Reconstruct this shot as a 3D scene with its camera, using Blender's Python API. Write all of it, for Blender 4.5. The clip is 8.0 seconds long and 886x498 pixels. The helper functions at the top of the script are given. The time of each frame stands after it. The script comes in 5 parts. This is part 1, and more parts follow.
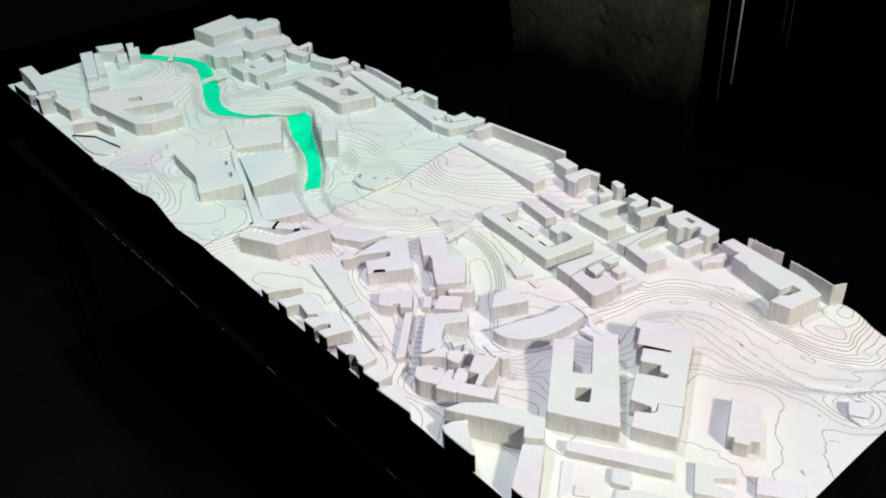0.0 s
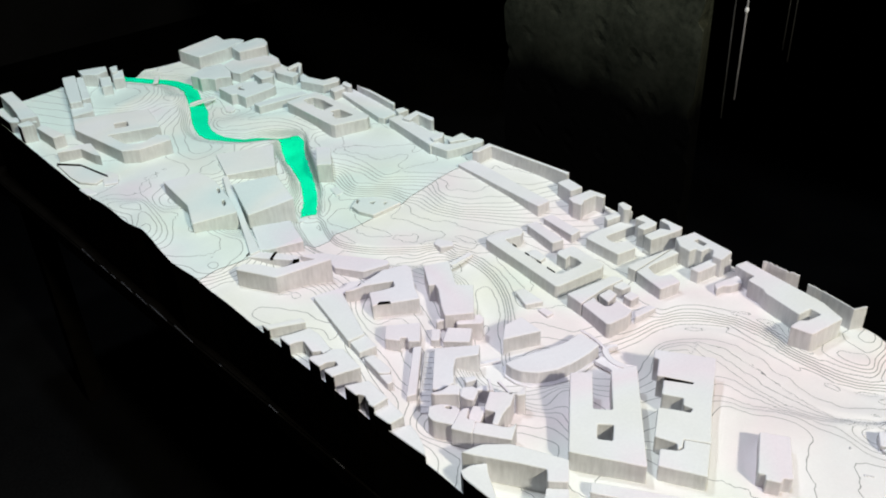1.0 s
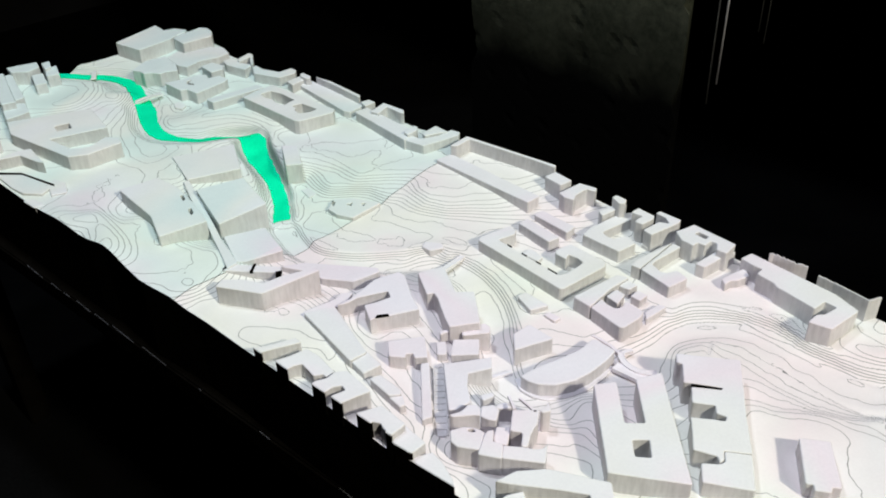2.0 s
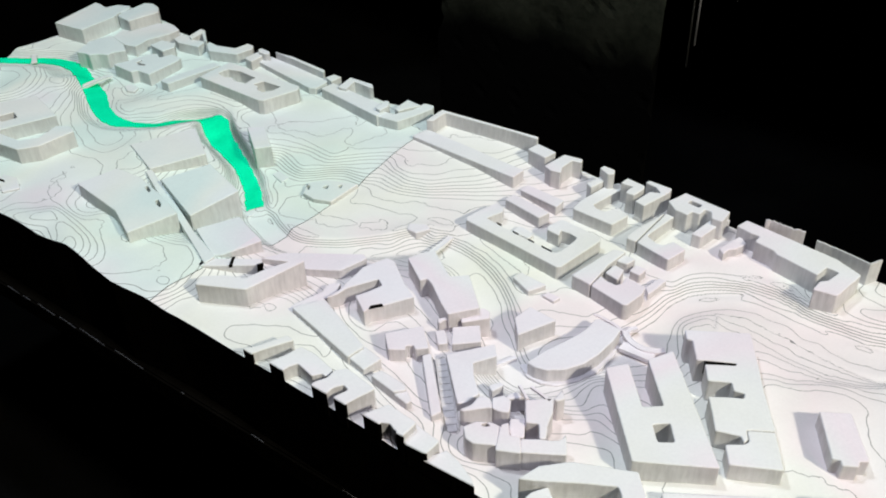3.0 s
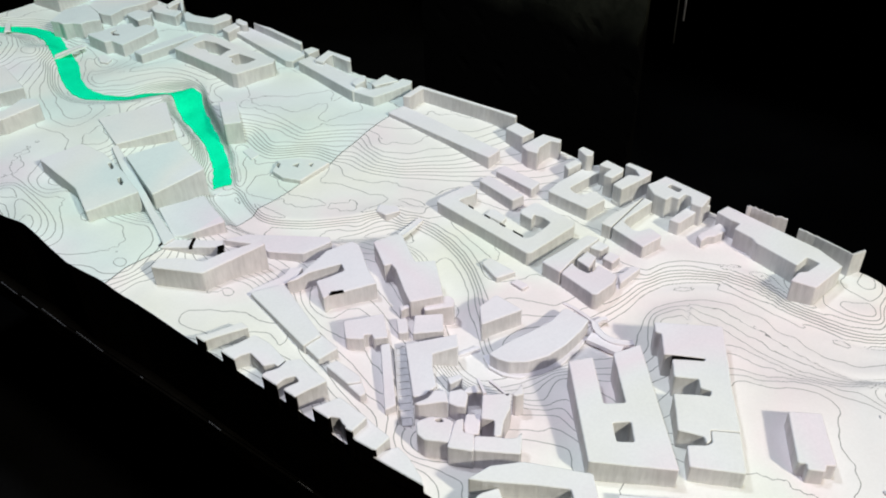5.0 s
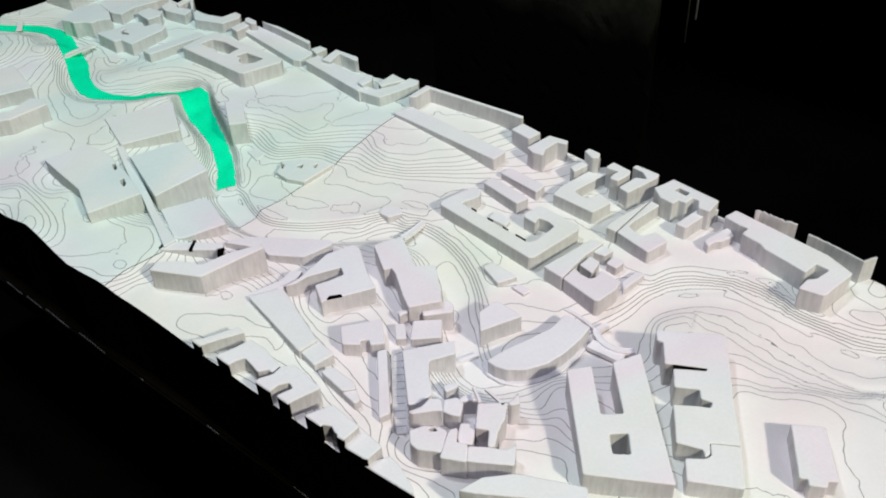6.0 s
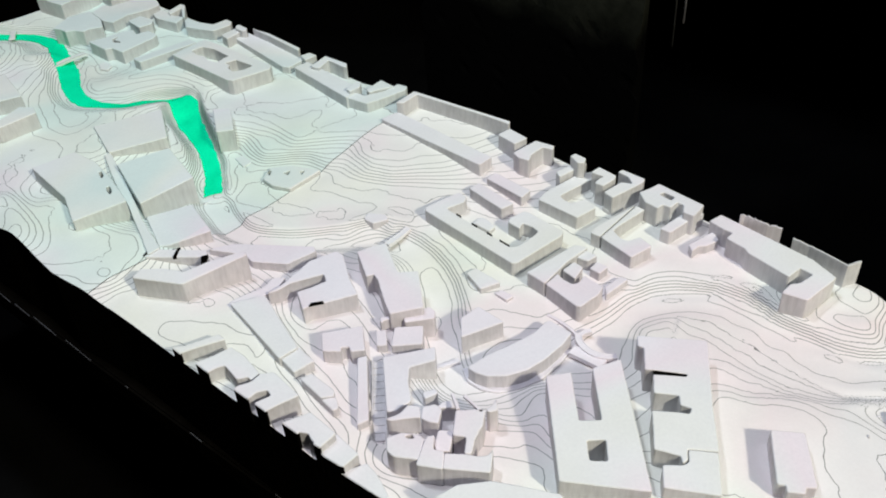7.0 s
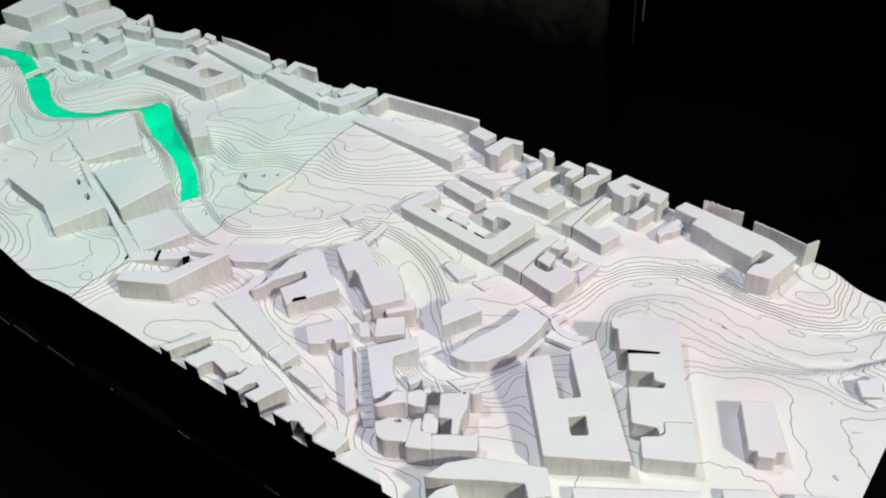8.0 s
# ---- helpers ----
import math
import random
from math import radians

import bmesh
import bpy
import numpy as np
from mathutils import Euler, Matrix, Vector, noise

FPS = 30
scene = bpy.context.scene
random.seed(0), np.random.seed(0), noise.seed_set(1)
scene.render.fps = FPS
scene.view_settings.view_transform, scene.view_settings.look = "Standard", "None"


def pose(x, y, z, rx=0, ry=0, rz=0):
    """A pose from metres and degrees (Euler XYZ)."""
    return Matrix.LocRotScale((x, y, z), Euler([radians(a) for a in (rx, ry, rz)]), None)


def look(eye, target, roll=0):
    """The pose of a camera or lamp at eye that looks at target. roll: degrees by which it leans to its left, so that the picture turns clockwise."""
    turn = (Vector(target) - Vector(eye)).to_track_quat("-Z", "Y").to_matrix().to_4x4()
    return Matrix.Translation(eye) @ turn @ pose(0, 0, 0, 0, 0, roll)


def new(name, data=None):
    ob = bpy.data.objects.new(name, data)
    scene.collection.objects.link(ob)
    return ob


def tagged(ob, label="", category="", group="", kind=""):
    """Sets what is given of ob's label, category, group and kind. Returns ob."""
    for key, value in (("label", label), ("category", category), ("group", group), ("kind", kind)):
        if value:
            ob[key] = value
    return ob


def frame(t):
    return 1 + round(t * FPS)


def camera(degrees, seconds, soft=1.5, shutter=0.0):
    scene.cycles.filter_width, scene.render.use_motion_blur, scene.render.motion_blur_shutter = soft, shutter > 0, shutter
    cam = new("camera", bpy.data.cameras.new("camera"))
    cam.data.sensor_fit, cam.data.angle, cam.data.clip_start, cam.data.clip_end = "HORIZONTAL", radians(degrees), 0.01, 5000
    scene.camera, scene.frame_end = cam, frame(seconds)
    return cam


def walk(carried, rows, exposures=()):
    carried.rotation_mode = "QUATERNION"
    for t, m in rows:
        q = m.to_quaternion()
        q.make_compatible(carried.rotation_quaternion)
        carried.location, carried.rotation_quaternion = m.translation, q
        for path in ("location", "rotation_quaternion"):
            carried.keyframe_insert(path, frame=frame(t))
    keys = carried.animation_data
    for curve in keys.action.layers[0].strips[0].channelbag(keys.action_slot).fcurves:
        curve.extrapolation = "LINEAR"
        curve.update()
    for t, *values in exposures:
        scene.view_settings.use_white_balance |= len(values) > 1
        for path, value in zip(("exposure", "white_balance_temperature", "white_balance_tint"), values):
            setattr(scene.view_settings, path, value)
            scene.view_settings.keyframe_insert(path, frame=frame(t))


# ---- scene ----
cam = camera(54.5, 8.0, soft=1.9)
PATH = [
    (0, (-0.9779, -1.1700, 1.5650), (-0.4523, -0.5111, 1.0269), -2.38),
    (0.2, (-0.9762, -1.1721, 1.5658), (-0.0173, 0.0162, 0.6126), -2.29),
    (0.5, (-0.9729, -1.1548, 1.5665), (-0.4362, -0.4955, 1.0400), -2.57),
    (0.7, (-0.9716, -1.1378, 1.5681), (0.0012, 0.0480, 0.6260), -2.68),
    (1, (-0.9712, -1.1045, 1.5664), (-0.4246, -0.4556, 1.0372), -2.77),
    (1.2, (-0.9730, -1.0780, 1.5600), (0.1450, 0.1910, 0.4910), -2.40),
    (2.3, (-0.9900, -0.9300, 1.5560), (0.2250, 0.1910, 0.4300), -1.90),
    (2.5, (-0.9894, -0.9109, 1.5545), (-0.3832, -0.3599, 0.9809), -2.04),
    (2.7, (-0.9884, -0.8949, 1.5515), (0.1130, 0.0743, 0.5086), -2.15),
    (3, (-0.9853, -0.8766, 1.5469), (-0.3591, -0.3624, 0.9609), -2.13),
    (3.5, (-0.9745, -0.8718, 1.5444), (-0.3483, -0.3657, 0.9514), -1.97),
    (3.7, (-0.9647, -0.8828, 1.5427), (0.1542, 0.0383, 0.4752), -1.93),
    (4, (-0.9502, -0.8937, 1.5460), (-0.3379, -0.3793, 0.9456), -1.62),
    (4.5, (-0.9322, -0.8960, 1.5443), (-0.3261, -0.3843, 0.9354), -1.71),
    (4.7, (-0.9240, -0.8940, 1.5410), (0.2860, 0.1270, 0.3190), -1.90),
    (5.8, (-0.8860, -0.9010, 1.5370), (0.2780, 0.1330, 0.2810), -2.70),
    (6, (-0.8785, -0.9052, 1.5392), (-0.2995, -0.3757, 0.9192), -3.01),
    (6.2, (-0.8749, -0.9084, 1.5398), (0.1666, 0.0618, 0.4380), -3.04),
    (6.5, (-0.8639, -0.9147, 1.5402), (-0.2909, -0.3696, 0.9282), -3.60),
    (6.7, (-0.8586, -0.9195, 1.5412), (0.1713, 0.0573, 0.4342), -3.74),
    (7, (-0.8553, -0.9283, 1.5382), (-0.2798, -0.3897, 0.9228), -3.73),
    (7.2, (-0.8582, -0.9336, 1.5368), (0.1839, 0.0318, 0.4314), -3.73),
    (7.5, (-0.8685, -0.9385, 1.5379), (-0.2888, -0.4043, 0.9226), -4.15),
    (7.7, (-0.8798, -0.9394, 1.5392), (0.1794, 0.0090, 0.4352), -4.00),
    (8, (-0.8971, -0.9413, 1.5417), (-0.2896, -0.4303, 0.9336), -3.68),
]
walk(cam, [(t, look(eye, target, roll)) for t, eye, target, roll in PATH], [(0, 0.0), (4.5, 0.0), (6, -0.12), (6.5, -0.08), (7.5, -0.08), (8, -0.10)])

# ---- light: two projectors hung over the panels in a dark hall, one added lamp past the south end ----
world = bpy.data.worlds.new("world")
scene.world = world
world.use_nodes = True
world.node_tree.nodes["Background"].inputs[0].default_value = (0.0015, 0.0015, 0.0017, 1)


def projector(name, place, target, watts, colour, cone, radius):
    lamp = bpy.data.lights.new(name, "SPOT")
    lamp.energy, lamp.color, lamp.shadow_soft_size = watts, colour, radius
    lamp.spot_size, lamp.spot_blend = radians(cone), 0.15
    new(name, lamp).matrix_world = look(place, target)


projector("projector_over_north", (-0.42, 0.50, 3.50), (-0.22, 0.42, 0.84), 102, (0.82, 0.92, 1.0), 62, 0.10)
projector("projector_over_south", (-0.42, -0.55, 3.50), (-0.22, -0.45, 0.82), 106, (0.84, 0.89, 1.0), 62, 0.10)
# added lamp, none seen there: it throws the broad bluish shadows
projector("added_south_lamp", (-0.80, -3.90, 3.30), (-0.22, -0.2, 0.82), 565, (1.0, 0.95, 0.78), 32, 0.15)


# ---- materials ----
SOUTH, NORTH, SEAM = -0.918, 0.915, -0.014
def material(name, colour, rough=0.6, metal=0.0):
    m = bpy.data.materials.new(name)
    m.use_nodes = True
    b = m.node_tree.nodes["Principled BSDF"]
    b.inputs["Base Color"].default_value = (*colour, 1)
    b.inputs["Roughness"].default_value, b.inputs["Metallic"].default_value = rough, metal
    return m


def node(m, kind, **values):
    n = m.node_tree.nodes.new(kind)
    for key, value in values.items():
        n.inputs[key].default_value = value
    return n


def wire(m, a, out, b, into):
    m.node_tree.links.new(a.outputs[out], b.inputs[into])


def maths(m, op, a, b=None):
    n = m.node_tree.nodes.new("ShaderNodeMath")
    n.operation = op
    for i, v in enumerate((a, b)):
        if isinstance(v, (int, float)):
            n.inputs[i].default_value = v
        elif v is not None:
            m.node_tree.links.new(v, n.inputs[i])
    return n.outputs[0]


def mottled(name, dark, light, rough, coarse, fine, bump, squash=1.0, metal=0.0, shine=0.3, light_tint=0.0):
    """Two scales of noise in colour, and a fine relief; squash stretches the grain sideways."""
    m = material(name, light, rough, metal)
    b = m.node_tree.nodes["Principled BSDF"]
    b.inputs["Specular IOR Level"].default_value = shine
    geo = m.node_tree.nodes.new("ShaderNodeNewGeometry")
    stretch = m.node_tree.nodes.new("ShaderNodeVectorMath")
    stretch.operation = "MULTIPLY"
    stretch.inputs[1].default_value = (1, 1, squash)
    wire(m, geo, "Position", stretch, 0)
    big = node(m, "ShaderNodeTexNoise", Scale=coarse, Detail=4.0, Roughness=0.6)
    small = node(m, "ShaderNodeTexNoise", Scale=fine, Detail=3.0, Roughness=0.7)
    wire(m, geo, "Position", big, "Vector")
    wire(m, stretch, "Vector", small, "Vector")
    both = maths(m, "ADD", maths(m, "MULTIPLY", big.outputs["Fac"], 0.55), maths(m, "MULTIPLY", small.outputs["Fac"], 0.45))
    ramp = m.node_tree.nodes.new("ShaderNodeValToRGB")
    ramp.color_ramp.elements[0].position, ramp.color_ramp.elements[1].position = 0.35, 0.62
    ramp.color_ramp.elements[0].color, ramp.color_ramp.elements[1].color = (*dark, 1), (*light, 1)
    m.node_tree.links.new(both, ramp.inputs["Fac"])
    last = ramp.outputs["Color"]
    # pastel colours of the projected light, painted into the base colour
    if light_tint:
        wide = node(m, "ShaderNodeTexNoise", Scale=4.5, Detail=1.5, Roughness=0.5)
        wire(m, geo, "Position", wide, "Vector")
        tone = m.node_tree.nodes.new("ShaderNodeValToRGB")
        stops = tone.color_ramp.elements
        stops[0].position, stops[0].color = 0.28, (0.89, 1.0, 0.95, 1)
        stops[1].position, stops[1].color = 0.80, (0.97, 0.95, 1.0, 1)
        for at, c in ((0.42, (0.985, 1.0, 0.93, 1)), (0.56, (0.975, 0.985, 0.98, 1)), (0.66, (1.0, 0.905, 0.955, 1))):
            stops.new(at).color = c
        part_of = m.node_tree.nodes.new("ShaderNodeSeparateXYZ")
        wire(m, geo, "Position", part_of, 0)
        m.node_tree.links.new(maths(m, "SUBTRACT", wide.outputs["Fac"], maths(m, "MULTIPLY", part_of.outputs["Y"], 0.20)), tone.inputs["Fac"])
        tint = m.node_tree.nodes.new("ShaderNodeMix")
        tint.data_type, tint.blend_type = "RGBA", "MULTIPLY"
        tint.inputs["Factor"].default_value = light_tint
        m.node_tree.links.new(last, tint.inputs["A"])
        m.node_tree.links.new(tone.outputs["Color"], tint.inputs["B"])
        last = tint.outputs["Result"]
        # projected cyan light on the northern panel, strongest by the seam, painted in
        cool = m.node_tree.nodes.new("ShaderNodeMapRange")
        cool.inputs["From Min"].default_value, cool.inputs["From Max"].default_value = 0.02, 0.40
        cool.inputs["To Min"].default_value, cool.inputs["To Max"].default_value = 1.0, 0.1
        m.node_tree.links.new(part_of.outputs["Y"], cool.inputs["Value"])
        cyan_light = m.node_tree.nodes.new("ShaderNodeMix")
        cyan_light.data_type, cyan_light.blend_type = "RGBA", "MULTIPLY"
        cyan_light.inputs["B"].default_value = (0.93, 1.0, 0.985, 1)
        m.node_tree.links.new(maths(m, "MULTIPLY", cool.outputs["Result"], maths(m, "GREATER_THAN", part_of.outputs["Y"], SEAM)), cyan_light.inputs["Factor"])
        m.node_tree.links.new(last, cyan_light.inputs["A"])
        last = cyan_light.outputs["Result"]
    m.node_tree.links.new(last, b.inputs["Base Color"])
    rise = node(m, "ShaderNodeBump", Strength=bump, Distance=0.001)
    wire(m, small, "Fac", rise, "Height")
    wire(m, rise, "Normal", b, "Normal")
    return m


# same foam as the roofs; the weaker light on walls is painted in
WALL = mottled("milled_foam_wall", (0.51, 0.505, 0.525), (0.695, 0.69, 0.71), 0.85, 16, 200, 0.3, 0.15, light_tint=0.6)
ROOF = mottled("milled_foam_roof", (0.735, 0.735, 0.76), (0.81, 0.81, 0.83), 0.75, 9, 260, 0.06, light_tint=1.0)
BLACK = mottled("black_edge_paint", (0.0016, 0.0014, 0.0012), (0.0042, 0.0036, 0.0029), 0.9, 20, 300, 0.2, shine=0.0)
CLOTH = mottled("black_hall_floor", (0.0023, 0.0023, 0.0025), (0.0050, 0.0050, 0.0050), 0.95, 3, 120, 0.2, shine=0.0)
HALL = mottled("dark_hall_wall", (0.0055, 0.0055, 0.006), (0.0105, 0.0105, 0.011), 0.95, 2, 90, 0.2, shine=0.0)
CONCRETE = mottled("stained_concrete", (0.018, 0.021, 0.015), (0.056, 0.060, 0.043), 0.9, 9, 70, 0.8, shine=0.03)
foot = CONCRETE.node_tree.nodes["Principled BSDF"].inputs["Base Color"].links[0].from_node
fade_noise = node(CONCRETE, "ShaderNodeTexNoise", Scale=7.0, Detail=5.0, Roughness=0.65)
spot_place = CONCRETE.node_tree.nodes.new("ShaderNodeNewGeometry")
wire(CONCRETE, spot_place, "Position", fade_noise, "Vector")
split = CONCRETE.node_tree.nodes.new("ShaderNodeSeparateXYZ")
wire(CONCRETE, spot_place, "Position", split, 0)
light_fade = CONCRETE.node_tree.nodes.new("ShaderNodeMapRange")
light_fade.inputs["From Min"].default_value, light_fade.inputs["From Max"].default_value = 0.97, 1.17
CONCRETE.node_tree.links.new(maths(CONCRETE, "ADD", split.outputs["Z"], maths(CONCRETE, "MULTIPLY", fade_noise.outputs["Fac"], 0.12)), light_fade.inputs["Value"])
unlit_mix = CONCRETE.node_tree.nodes.new("ShaderNodeMix")
unlit_mix.data_type = "RGBA"
unlit_mix.inputs["A"].default_value = (0.0008, 0.0008, 0.0008, 1)
CONCRETE.node_tree.links.new(light_fade.outputs["Result"], unlit_mix.inputs["Factor"])
CONCRETE.node_tree.links.new(foot.outputs["Color"], unlit_mix.inputs["B"])
CONCRETE.node_tree.links.new(unlit_mix.outputs["Result"], CONCRETE.node_tree.nodes["Principled BSDF"].inputs["Base Color"])
# painted shade: the column darkens below about a metre, with an uneven rim
PALE = mottled("pale_cable_sheath", (0.16, 0.16, 0.17), (0.30, 0.30, 0.31), 0.5, 20, 300, 0.1)
STEEL = mottled("dull_steel", (0.03, 0.03, 0.03), (0.075, 0.075, 0.07), 0.45, 20, 300, 0.1, 1.0, 0.4)
# green light projected on the river bed, made here as a surface colour
RIVER_LIGHT = mottled("green_river_tint", (0.001, 0.72, 0.34), (0.003, 0.90, 0.46), 0.9, 14, 300, 0.05, shine=0.0)
WORN = mottled("worn_table_edge", (0.006, 0.006, 0.006), (0.10, 0.10, 0.11), 0.6, 60, 260, 0.1, shine=0.1)


def contoured(name, dark, light):
    """Milled terrain; projected dark height lines, 2 mm of height apart, are painted on."""
    m = mottled(name, dark, light, 0.8, 7, 300, 0.15, light_tint=1.0)
    b = m.node_tree.nodes["Principled BSDF"]
    paint = b.inputs["Base Color"].links[0].from_socket
    geo = m.node_tree.nodes.new("ShaderNodeNewGeometry")
    place, normal = m.node_tree.nodes.new("ShaderNodeSeparateXYZ"), m.node_tree.nodes.new("ShaderNodeSeparateXYZ")
    wire(m, geo, "Position", place, 0)
    wire(m, geo, "Normal", normal, 0)
    level = maths(m, "MULTIPLY", place.outputs["Z"], 1 / CONTOUR)
    off = maths(m, "MULTIPLY", maths(m, "ABSOLUTE", maths(m, "SUBTRACT", maths(m, "FRACT", level), 0.5)), CONTOUR)
    nz = normal.outputs["Z"]
    tilt = maths(m, "SQRT", maths(m, "SUBTRACT", 1.0, maths(m, "MULTIPLY", nz, nz)))
    slope = maths(m, "DIVIDE", maths(m, "MAXIMUM", tilt, 0.012), maths(m, "MAXIMUM", nz, 0.2))
    away = maths(m, "DIVIDE", off, slope)
    mix = m.node_tree.nodes.new("ShaderNodeMix")
    mix.data_type = "RGBA"
    soft = m.node_tree.nodes.new("ShaderNodeMapRange")
    soft.inputs["From Min"].default_value, soft.inputs["From Max"].default_value = 0.00030, 0.00068
    soft.inputs["To Min"].default_value, soft.inputs["To Max"].default_value = 0.79, 0.0
    m.node_tree.links.new(away, soft.inputs["Value"])
    m.node_tree.links.new(soft.outputs["Result"], mix.inputs["Factor"])
    m.node_tree.links.new(paint, mix.inputs["A"])
    mix.inputs["B"].default_value = (0.07, 0.075, 0.075, 1)
    m.node_tree.links.new(mix.outputs["Result"], b.inputs["Base Color"])
    return m


CONTOUR = 0.0020
# each panel's projected light tint is part of its base colour
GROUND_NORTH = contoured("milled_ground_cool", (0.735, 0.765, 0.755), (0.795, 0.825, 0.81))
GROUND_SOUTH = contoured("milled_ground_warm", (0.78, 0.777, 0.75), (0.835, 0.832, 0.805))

# ---- terrain of the model ----


def west_edge(y):
    return np.interp(y, [-0.92, -0.56, -0.48, -0.43, -0.30, -0.20, -0.14, -0.06, 0.0, 0.06, 0.13, 0.17, 0.22, 0.36, 0.95], [-0.526, -0.530, -0.536, -0.540, -0.543, -0.543, -0.542, -0.543, -0.548, -0.555, -0.551, -0.550, -0.554, -0.558, -0.570])


def east_edge(y):
    return np.interp(y, [-0.92, -0.84, -0.76, -0.60, 0.05, 0.11, 0.14, 0.29, 0.41, 0.49, 0.56, 0.61, 0.71, 0.75, 0.95],
                     [0.058, 0.067, 0.080, 0.090, 0.088, 0.075, 0.077, 0.085, 0.078, 0.080, 0.066, 0.064, 0.063, 0.080, 0.088])


# Levels in millimetres on a coarse grid, rows from south to north, columns from west to east.
LEVELS = [
    [820, 820, 817, 815, 817, 817, 817, 817],
    [818, 817, 817, 816, 819, 816, 822, 823],
    [821, 813, 808, 805, 802, 810, 821, 826],
    [837, 825, 812, 804, 806, 811, 812, 824],
    [839, 831, 818, 810, 806, 814, 823, 835],
    [836, 832, 819, 812, 812, 828, 837, 838],
    [840, 835, 821, 817, 822, 835, 837, 838],
    [840, 841, 837, 832, 832, 836, 837, 839],
    [844, 846, 844, 834, 828, 836, 840, 842],
    [847, 850, 851, 841, 833, 840, 842, 843],
    [851, 856, 862, 862, 844, 846, 848, 848],
    [856, 861, 866, 864, 851, 848, 850, 852],
]
UPPER = [(-0.265, 0.945), (-0.214, 0.872), (-0.178, 0.818), (-0.168, 0.752), (-0.185, 0.695), (-0.215, 0.612), (-0.252, 0.531), (-0.258, 0.470),
         (-0.228, 0.413), (-0.179, 0.387), (-0.150, 0.350), (-0.174, 0.290), (-0.205, 0.210), (-0.236, 0.148), (-0.270, 0.100), (-0.298, 0.058)]
LOWER = [(-0.318, -0.002), (-0.321, -0.043), (-0.303, -0.085), (-0.265, -0.134), (-0.223, -0.166), (-0.190, -0.195), (-0.192, -0.232), (-0.202, -0.275),
         (-0.223, -0.325), (-0.259, -0.372), (-0.301, -0.406), (-0.335, -0.441), (-0.342, -0.475), (-0.317, -0.512), (-0.276, -0.537), (-0.219, -0.550),
         (-0.165, -0.560), (-0.115, -0.568), (-0.085, -0.590), (-0.070, -0.640), (-0.066, -0.710), (-0.060, -0.770), (-0.038, -0.833), (0.0, -0.875), (0.1, -0.93)]

LANE = ((-0.392, -0.381), (-0.470, -0.457))

# Small knolls and hollows: middle, width, rise.
MOUNDS = [(-0.555, 0.150, 0.045, 0.014), (-0.150, 0.440, 0.040, 0.009),
          (-0.488, -0.487, 0.035, -0.008)]


def dense(points, n=14):
    """A smooth line through the points."""
    p = np.array([points[0], *points, points[-1]], float)
    u = np.linspace(0, 1, n, endpoint=False)[:, None]
    out = []
    for a, b, c, d in zip(p, p[1:], p[2:], p[3:]):
        out.append(0.5 * (2 * b + (c - a) * u + (2 * a - 5 * b + 4 * c - d) * u**2 + (3 * b - a - 3 * c + d) * u**3))
    return np.concatenate(out + [p[-1:]])


RIVER = dense(UPPER + LOWER)
ALONG = np.diff(RIVER, axis=0, append=RIVER[-1:] * 2 - RIVER[-2:-1])


def river_level(y):
    return np.interp(y, [-0.93, -0.75, -0.58, -0.50, -0.42, -0.25, -0.12, 0.1, 0.30, 0.42, 0.95], [0.796, 0.797, 0.798, 0.799, 0.799, 0.7995, 0.803, 0.8065, 0.812, 0.822, 0.840])


def half_width(y):
    return np.interp(y, [-0.93, -0.6, -0.55, -0.45, -0.2, -0.1, 0.05, 0.2, 0.33, 0.42, 0.47, 0.6, 0.9],
                     [0.020, 0.020, 0.012, 0.011, 0.012, 0.009, 0.013, 0.012, 0.021, 0.010, 0.012, 0.017, 0.012])


def coarse_level(x, y):
    g = np.array(LEVELS) / 1000.0
    rows, cols = g.shape
    u = np.clip((x + 0.55) / 0.65 * (cols - 1), 0, cols - 1.001)
    v = np.clip((y + 0.93) / 1.88 * (rows - 1), 0, rows - 1.001)
    i, j = np.floor(u).astype(int), np.floor(v).astype(int)
    fu, fv = u - i, v - j

    def spline(a, b, c, d, f):
        return 0.5 * (2 * b + (c - a) * f + (2 * a - 5 * b + 4 * c - d) * f**2 + (3 * b - a - 3 * c + d) * f**3)

    def row(k):
        k = np.clip(k, 0, rows - 1)
        return spline(*(g[k, np.clip(i + q, 0, cols - 1)] for q in (-1, 0, 1, 2)), fu)

    return spline(row(j - 1), row(j), row(j + 1), row(j + 2), fv)


